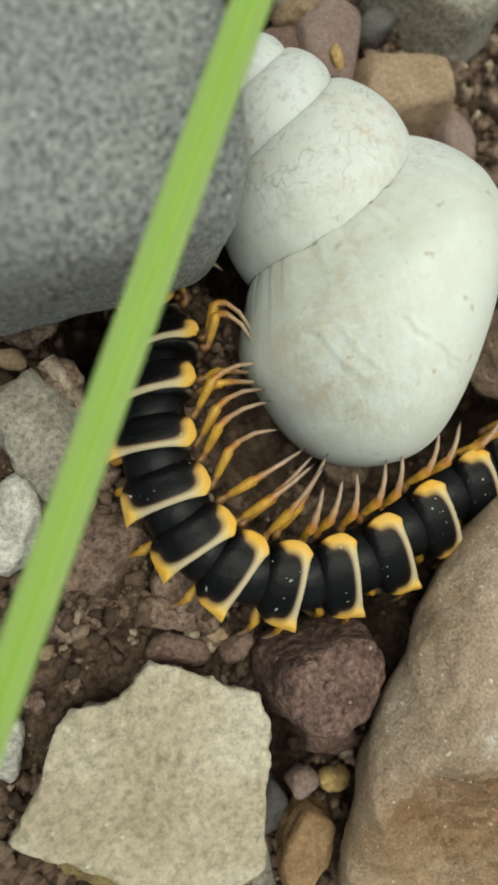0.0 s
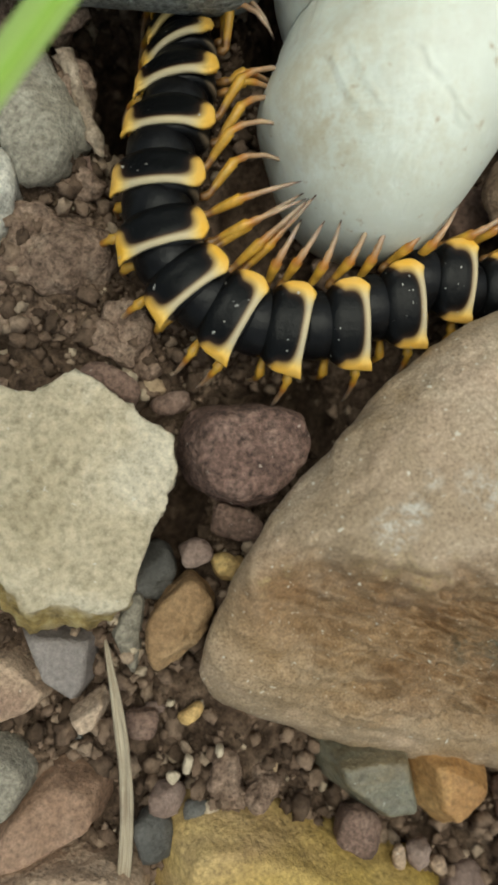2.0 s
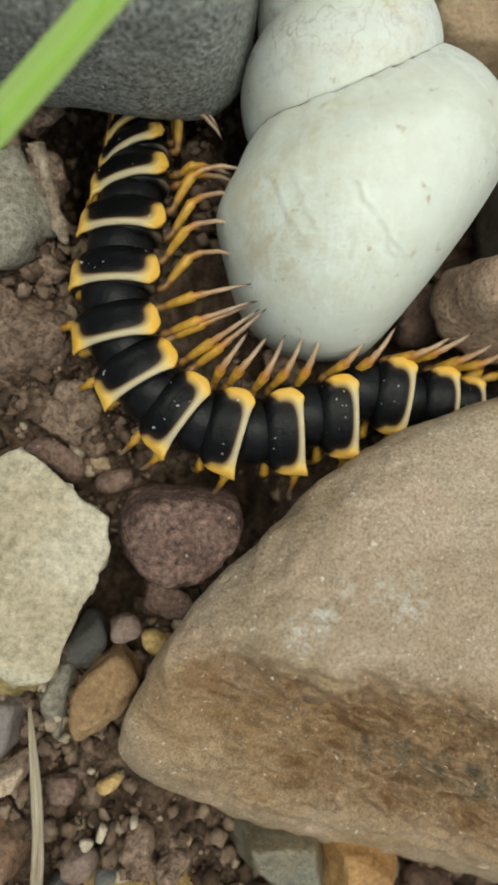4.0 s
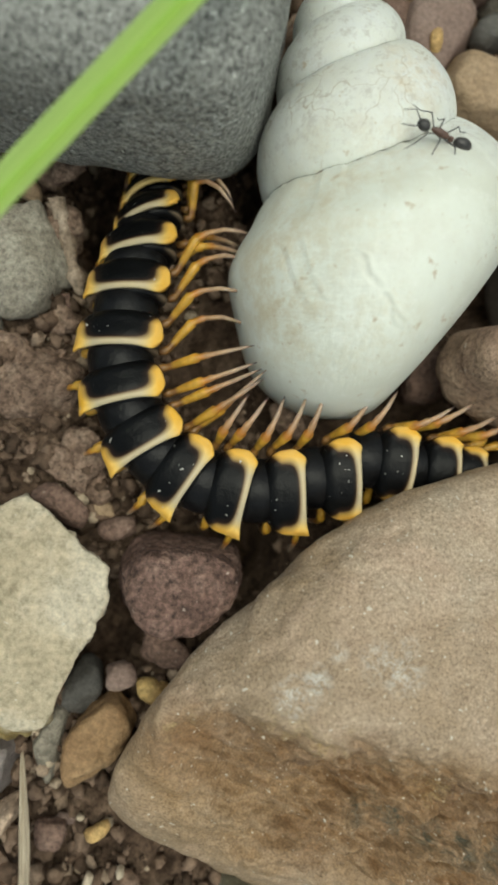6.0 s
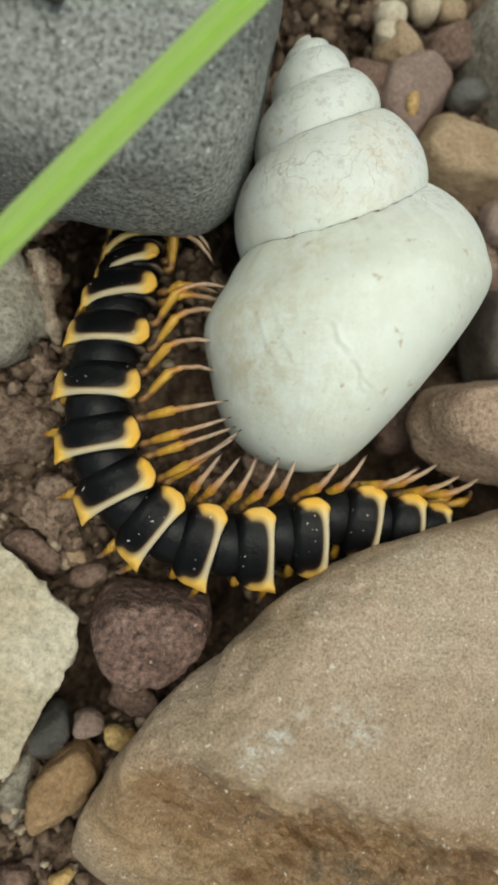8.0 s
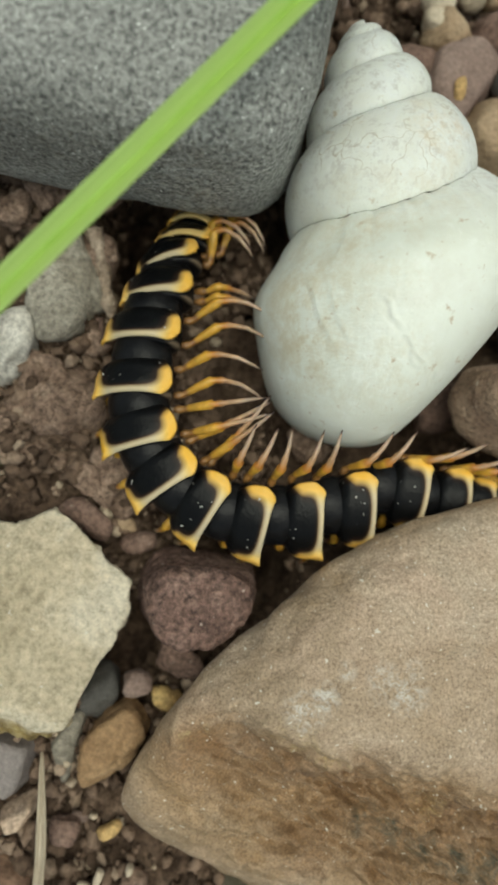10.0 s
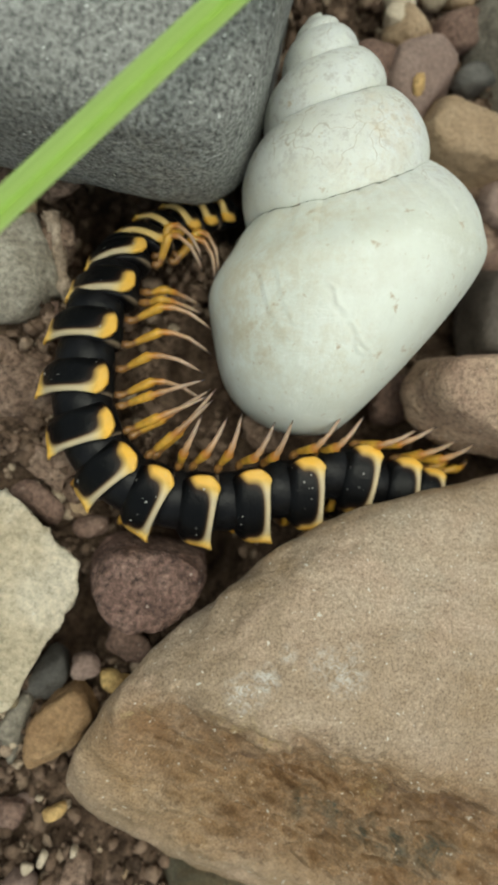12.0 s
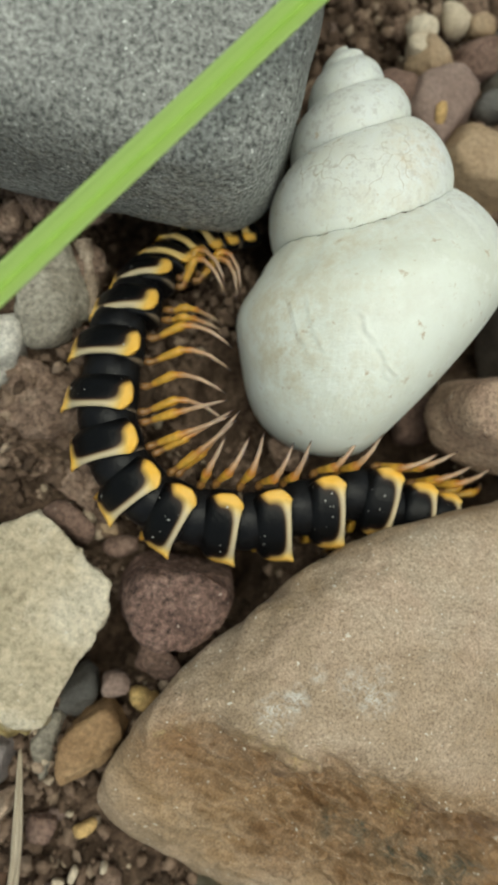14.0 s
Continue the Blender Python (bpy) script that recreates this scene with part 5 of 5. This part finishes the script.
pebble(-1.64, -3.42, -0.04, 0.15, 0.14, 0.11, -6, MAROON, "dark brown clod beside dry straw", 110, fine=3)
pebble(-1.47, -4.06, 0.01, 0.17, 0.16, 0.13, 23, MAUVE, "reddish-brown pebble in crumbly soil", 111, fine=3)
pebble(-0.98, -3.96, 0.04, 0.14, 0.27, 0.12, 5, CLOD, "grey-brown clod in crumbly soil", 112, fine=4)
pebble(-0.65, -4.11, 0.02, 0.16, 0.20, 0.13, -17, CLOD, "brown clod in crumbly soil", 113, fine=3)
pebble(-1.22, -4.21, 0.02, 0.11, 0.11, 0.08, -8, BLUE, "small dark grey pebble in soil", 114, fine=3)
pebble(-1.27, -3.78, 0.10, 0.04, 0.09, 0.06, -17, CREAM, "tiny cream grain on soil", 115, fine=3)
pebble(-1.00, -3.69, 0.12, 0.04, 0.05, 0.06, -7, CREAM, "tiny cream grain on soil", 116, fine=3)
pebble(-1.40, -3.86, 0.08, 0.07, 0.05, 0.06, -7, CREAM, "tiny cream grain on soil", 117, fine=3)
pebble(-1.20, -3.36, 0.08, 0.15, 0.06, 0.06, 22, OCHRE, "thin ochre chip on soil", 118, fine=3)
pebble(1.75, -4.71, 0.04, 0.28, 0.29, 0.23, -8, MAROON, "rounded dark brown pebble in soil", 122, fine=4)
pebble(0.52, -4.85, 0.06, 0.07, 0.11, 0.06, 12, PINK, "small pinkish pebble in soil", 124, fine=3)
pebble(0.69, -4.87, 0.05, 0.11, 0.13, 0.09, -8, MAUVE, "small mauve pebble in soil", 125, fine=3)
pebble(0.88, -4.98, 0.04, 0.09, 0.08, 0.07, -9, PINK, "small pinkish pebble in soil", 126, fine=3)
pebble(1.13, -5.31, -0.02, 0.25, 0.28, 0.20, -9, MAUVE, "mauve-brown pebble in soil", 127, fine=4)
pebble(2.19, -5.49, 0.04, 0.46, 0.41, 0.32, 31, PINK, "large pinkish-grey pebble in soil", 128, fine=4, hard=13.0)
pebble(-1.8, 1.98, 0.15, 0.16, 0.24, 0.14, 20, CLOD, "crumbly brown clod of soil", 170, fine=4, hard=12.0)
pebble(-1.88, 2.62, 0.28, 0.24, 0.15, 0.13, -15, CLOD, "crumbly brown clod of soil", 171, fine=4, hard=12.0)
pebble(-2.32, 2.5, 0.25, 0.2, 0.16, 0.14, 40, CLOD, "pale brown clod of soil", 172, fine=4, hard=12.0)
pebble(-2.62, 2.3, 0.2, 0.17, 0.2, 0.12, 10, CLOD, "pale brown clod of soil", 173, fine=4, hard=12.0)
pebble(-1.52, -0.02, 0.12, 0.17, 0.3, 0.12, 38, CLOD, "pale pinkish crumbly clod beside the millipede", 174, fine=4, hard=12.0)
pebble(1.36, 4.99, 0.26, 0.17, 0.16, 0.13, 9, CREAM, "round cream pebble behind the shell", 129, fine=3)
pebble(1.71, 5.16, 0.25, 0.18, 0.17, 0.13, 9, CREAM, "round cream-buff pebble behind the shell", 130, fine=3)
pebble(1.97, 5.17, 0.24, 0.13, 0.18, 0.11, 9, TAN, "small buff pebble behind the shell", 131, fine=3)
pebble(1.50, 4.64, 0.24, 0.28, 0.21, 0.17, -21, TAN, "rounded orange-tan pebble behind the shell", 132, fine=4)
pebble(1.98, 4.79, 0.18, 0.25, 0.25, 0.20, 9, MAROON, "rounded maroon pebble behind the shell", 133, fine=4)
pebble(1.56, 4.00, 0.40, 0.07, 0.15, 0.06, -12, OCHRE, "small ochre chip on the mauve stone", 134, fine=3)
# added dark pebble in place of the shade in a gap
pebble(2.26, 4.40, 0.1, 0.22, 0.18, 0.16, 26, BLUE, "dark pebble standing in for a shaded gap", 135, fine=4)
pebble(2.68, 3.07, 0.09, 0.23, 0.34, 0.18, -5, MAUVE, "dusky pink pebble beside the shell", 136, fine=4)
pebble(2.62, 2.68, -0.06, 0.20, 0.23, 0.16, 5, CLOD, "earthy clod beside the shell", 137, fine=4)
pebble(2.63, 2.51, -0.05, 0.26, 0.17, 0.14, 5, MAROON, "dark red-brown pebble in shade", 138, fine=4)
pebble(-2.05, 1.63, 0.2, 0.3, 0.52, 0.24, 15, RUBBLE, "blocky grey stone beside the millipede", 139, fine=4, hard=13.0)
pebble(-2.1, 0.62, 0.04, 0.5, 0.36, 0.26, -12, CLOD, "flat reddish clod beside the millipede", 140, fine=5, hard=12.0)
pebble(-2.33, 0.24, 0.03, 0.26, 0.35, 0.21, 6, CLOD, "reddish-brown clod in soil", 141, fine=4)
pebble(-1.64, -0.19, 0.12, 0.29, 0.13, 0.12, -34, CLOD, "flat elongated brown clod beside the millipede", 142, fine=4)
pebble(-1.98, 0.0, 0.05, 0.13, 0.1, 0.09, -30, CLOD, "small buff clod on soil", 143, fine=3)
pebble(-1.78, 2.46, 0.36, 0.17, 0.12, 0.05, 30, CLOD, "thin brown bark flake under the grey stone", 144, fine=4, hard=12.0)
pebble(-1.85, 0.62, 0.02, 0.3, 0.46, 0.2, 4, CLOD, "flat reddish clod in soil", 145, fine=4)
pebble(-2.53, 0.22, 0.04, 0.27, 0.23, 0.18, -23, CLOD, "crumbly brown clod of soil", 146, fine=4)
pebble(-1.71, -0.5, 0.08, 0.3, 0.14, 0.13, -30, MAROON, "smooth elongated brown pebble above the pale stone", 147, fine=4)
pebble(-2.58, 1.00, 0.24, 0.21, 0.47, 0.17, -30, CHALK, "chalky white rough stone", 148, fine=4)
pebble(-3.22, -0.66, 0.06, 0.15, 0.26, 0.12, -26, CHALK, "chalky white stone beside the pale slab", 149, fine=4)
pebble(-2.11, 2.28, 0.22, 0.13, 0.11, 0.09, -19, TAN, "small buff clod on soil", 150, fine=3)
pebble(-2.0, 2.5, 0.22, 0.21, 0.12, 0.10, -33, CLOD, "crumbly soil clod under the grey stone", 151, fine=3)
pebble(1.36, 4.79, 0.26, 0.17, 0.16, 0.12, -12, CREAM, "cream pebble behind the shell", 152, fine=3)
pebble(1.81, 4.29, 0.08, 0.06, 0.05, 0.06, -13, CREAM, "tiny cream grain on soil", 153, fine=3)
pebble(-1.19, -0.73, 0.07, 0.22, 0.11, 0.09, 5, MAROON, "dark maroon chip of stone", 159, fine=3)
pebble(0.39, 0.39, -0.10, 0.24, 0.18, 0.14, 25, CLOD, "dark clod under the shell", 160, fine=4)
pebble(1.73, 0.88, -0.12, 0.31, 0.25, 0.20, 6, MAROON, "dark brown pebble in the shell's shade", 161, fine=4)


# ---- loose gravel in the gaps, seeded ----
def gravel():
    rnd = random.Random(42)
    taken = [(0.9, 1.6, 1.5), (0.6, 3.2, 0.9), (2.0, -2.2, 2.2), (0.2, -2.6, 1.2), (-2.2, -1.5, 1.0), (-2.0, 4.6, 2.1), (-0.62, -1.18, 0.55), (2.4, 0.9, 0.6), (2.2, 3.5, 0.5), (1.4, 4.2, 0.5), (3.0, 4.5, 0.8), (-0.4, -5.6, 1.2),
             (-1.35, 2.2, 0.5), (-1.3, -1.9, 0.4), (-1.7, 1.7, 0.3), (-1.2, 1.0, 0.45), (-1.0, 0.1, 0.45), (-0.2, -0.3, 0.4), (0.7, -0.2, 0.4), (1.5, 0.0, 0.4)]
    kinds = ((MAROON, "dark red-brown"), (MAROON, "dark red-brown"), (MAUVE, "dull mauve"), (CLOD, "earthy brown"), (CLOD, "earthy brown"), (BLUE, "dark grey"), (TAN, "tan-brown"))
    made = 0
    while made < 95:
        x, y, r = rnd.uniform(-4.2, 4.6), rnd.uniform(-6.2, 6.2), rnd.choice((0.06, 0.08, 0.1, 0.14, 0.18))
        if any((x - a) ** 2 + (y - b) ** 2 < (c + r * 0.5) ** 2 for a, b, c in taken):
            continue
        taken.append((x, y, r * 0.9))
        m, word = rnd.choice(kinds)
        pebble(x, y, soil_height(x, y) + r * 0.3, r, r * rnd.uniform(0.65, 1), r * rnd.uniform(0.55, 0.8), rnd.uniform(0, 180), m, word + " angular pebble bedded in crumbly soil", 400 + made, rough=0.1, hard=14.0)
        made += 1


gravel()


def crumbs():
    """Soil crumbs and grit over the earth, past counting."""
    rnd = random.Random(7)
    bm = bmesh.new()
    bmesh.ops.create_icosphere(bm, subdivisions=2, radius=1.0)
    tri = [[v.index for v in f.verts] for f in bm.faces]
    lumps = []
    for k in range(16):
        sx, sy, sz = rnd.uniform(0.7, 1.3), rnd.uniform(0.6, 1.1), rnd.uniform(0.6, 1.0)
        lumps.append([Vector((v.co.x * sx, v.co.y * sy, v.co.z * sz)) * (1 + 0.75 * noise.noise(v.co * 1.7 + Vector((k * 5, 0, 0))) + rnd.uniform(-0.12, 0.12)) for v in bm.verts])
    bm.free()
    verts, faces = [], []
    for n in range(22000):
        x, y = rnd.uniform(-3.8, 3.9), rnd.uniform(-5.8, 5.6)
        if (0.6 < x < 4 and -3.4 < y < -0.9) or (-0.1 < x < 1.9 and 0.8 < y < 2.6) or (x < -0.4 and y > 3.2):
            continue
        if any(((x - a) / c) ** 2 + ((y - b) / d) ** 2 < rnd.uniform(0.6, 1.6) for a, b, c, d, k in HOLLOWS):
            continue
        if noise.noise(Vector((x * 0.8, y * 0.8, 9))) < rnd.uniform(-0.5, 0.15):
            continue
        r = 0.018 + 0.085 * rnd.random() ** 3
        z = soil_height(x, y) + r * rnd.uniform(0.0, 1.3)
        turn = Euler((rnd.uniform(0, 6), rnd.uniform(0, 6), rnd.uniform(0, 6))).to_matrix()
        k = len(verts)
        for u in rnd.choice(lumps):
            p = turn @ u * r
            verts.append(((x + p.x) * CM, (y + p.y) * CM, (z + p.z) * CM))
        faces += [[k + i for i in f] for f in tri]
    me = bpy.data.meshes.new("soil_crumbs")
    me.from_pydata(verts, [], faces)
    me.materials.append(CRUMB)
    me.polygons.foreach_set("use_smooth", [True] * len(faces))
    tagged(new("soil_crumbs", me), "loose brown crumbs and grit of soil", "soil", kind="stuff")


crumbs()


# ---- what moves ----
def surface(ob):
    """Looks up the top of a still thing at x, y (cm): height in cm and normal."""
    me = ob.data
    off = ob.location
    tree = BVHTree.FromPolygons([v.co + off for v in me.vertices], [tuple(p.vertices) for p in me.polygons])

    def top(x, y):
        hit = tree.ray_cast(Vector((x * CM, y * CM, 0.1)), Vector((0, 0, -1)))
        return (hit[0].z / CM, hit[1] if hit[1].z > 0 else -hit[1]) if hit[0] else (-9.0, Vector((0, 0, 1)))
    return top


# seconds, head x, y and tail x, y of the ant, cm
ANT_RUN = ((5.8, 1.78, 2.05, 1.99, 1.90), (6, 0.96, 2.39, 1.28, 2.30), (6.2, 0.11, 2.29, 0.32, 2.53), (6.4, 0.05, 2.37, 0.32, 2.55), (6.6, 0.69, 2.12, 0.59, 2.53), (6.8, 1.25, 1.04, 1.22, 1.41),
           (7, 0.59, 0.58, 0.85, 0.80), (7.2, 0.62, 0.70, 0.86, 0.90), (7.3, 0.55, 1.19, 0.86, 1.13), (7.4, 0.67, 1.61, 0.84, 1.33), (7.5, 0.54, 2.30, 0.66, 1.93), (7.6, 0.07, 3.23, 0.23, 2.91),
           (7.7, -0.06, 3.80, 0.08, 3.54), (7.8, -0.27, 3.71, -0.06, 3.64), (7.9, -1.05, 3.39, -0.72, 3.47), (8, -1.78, 3.16, -1.51, 3.13))


def motions():
    for seg, k in moving:
        walk(seg, [(t, segment_pose(k, t)) for t in STEPS])
    for leg, base, k, side in stepping:
        rows = []
        for t in (0, 8.4, 9.0, 9.6, 10.2, 10.8, 11.4, 14):
            swing = 9 * math.sin(t * 2.6 - k * 0.8) * (1 if 8.5 < t < 11 else 0)
            level = 17 * float(np.interp(t, (8.7, 11), (0, 1))) if side > 0 and k < 8 else 0.0
            reach = (-30 if k == 2 else -22) * float(np.interp(t, (8.7, 11), (0, 1))) if side > 0 and 1 < k < 4 else 0.0
            rows.append((t, pose(*base[:4], base[4] + level, base[5] + side * swing + reach)))
        walk(leg, rows)
    side = Vector((0.773, -0.634, 0))
    walk(BLADE, [(t, Matrix.Translation(side * (off * CM))) for t, off in ((0, 0.01), (1.0, 0.09), (1.8, 0.12), (5, 0.015), (6, -0.032), (7.5, 0.007), (8.7, -0.063), (11, -0.023), (12.5, -0.025), (14, -0.038))])
    tops = [surface(q) for q in (*SHELL_THING.children, GREY_STONE)]
    rows = [(0.0, pose(0.036, 0.017, 0.001, 0, 0, 100)), (5.4, pose(0.036, 0.017, 0.001, 0, 0, 100))]
    for t, hx, hy, gx, gy in ANT_RUN:
        x, y = hx * 0.53 + gx * 0.47, hy * 0.53 + gy * 0.47
        z, nrm = max((f(x, y) for f in tops), key=lambda q: q[0])
        for px, py in ((hx, hy), (gx, gy)):
            nrm = nrm + max((f(px, py) for f in tops), key=lambda q: q[0])[1]
        nrm.normalize()
        fwd = Vector((hx - gx, hy - gy, 0))
        fwd.z = -(fwd.x * nrm.x + fwd.y * nrm.y) / max(0.3, nrm.z)
        fwd.normalize()
        right = fwd.cross(nrm).normalized()
        m = Matrix((right, fwd, right.cross(fwd))).transposed().to_4x4()
        m.translation = Vector((x, y, z)) * CM
        rows.append((t, m))
    rows.append((8.3, pose(-0.038, 0.036, 0.0195, 0, 0, 80)))
    rows.append((14.0, pose(-0.038, 0.036, 0.0195, 0, 0, 80)))
    walk(ANT, rows)


motions()
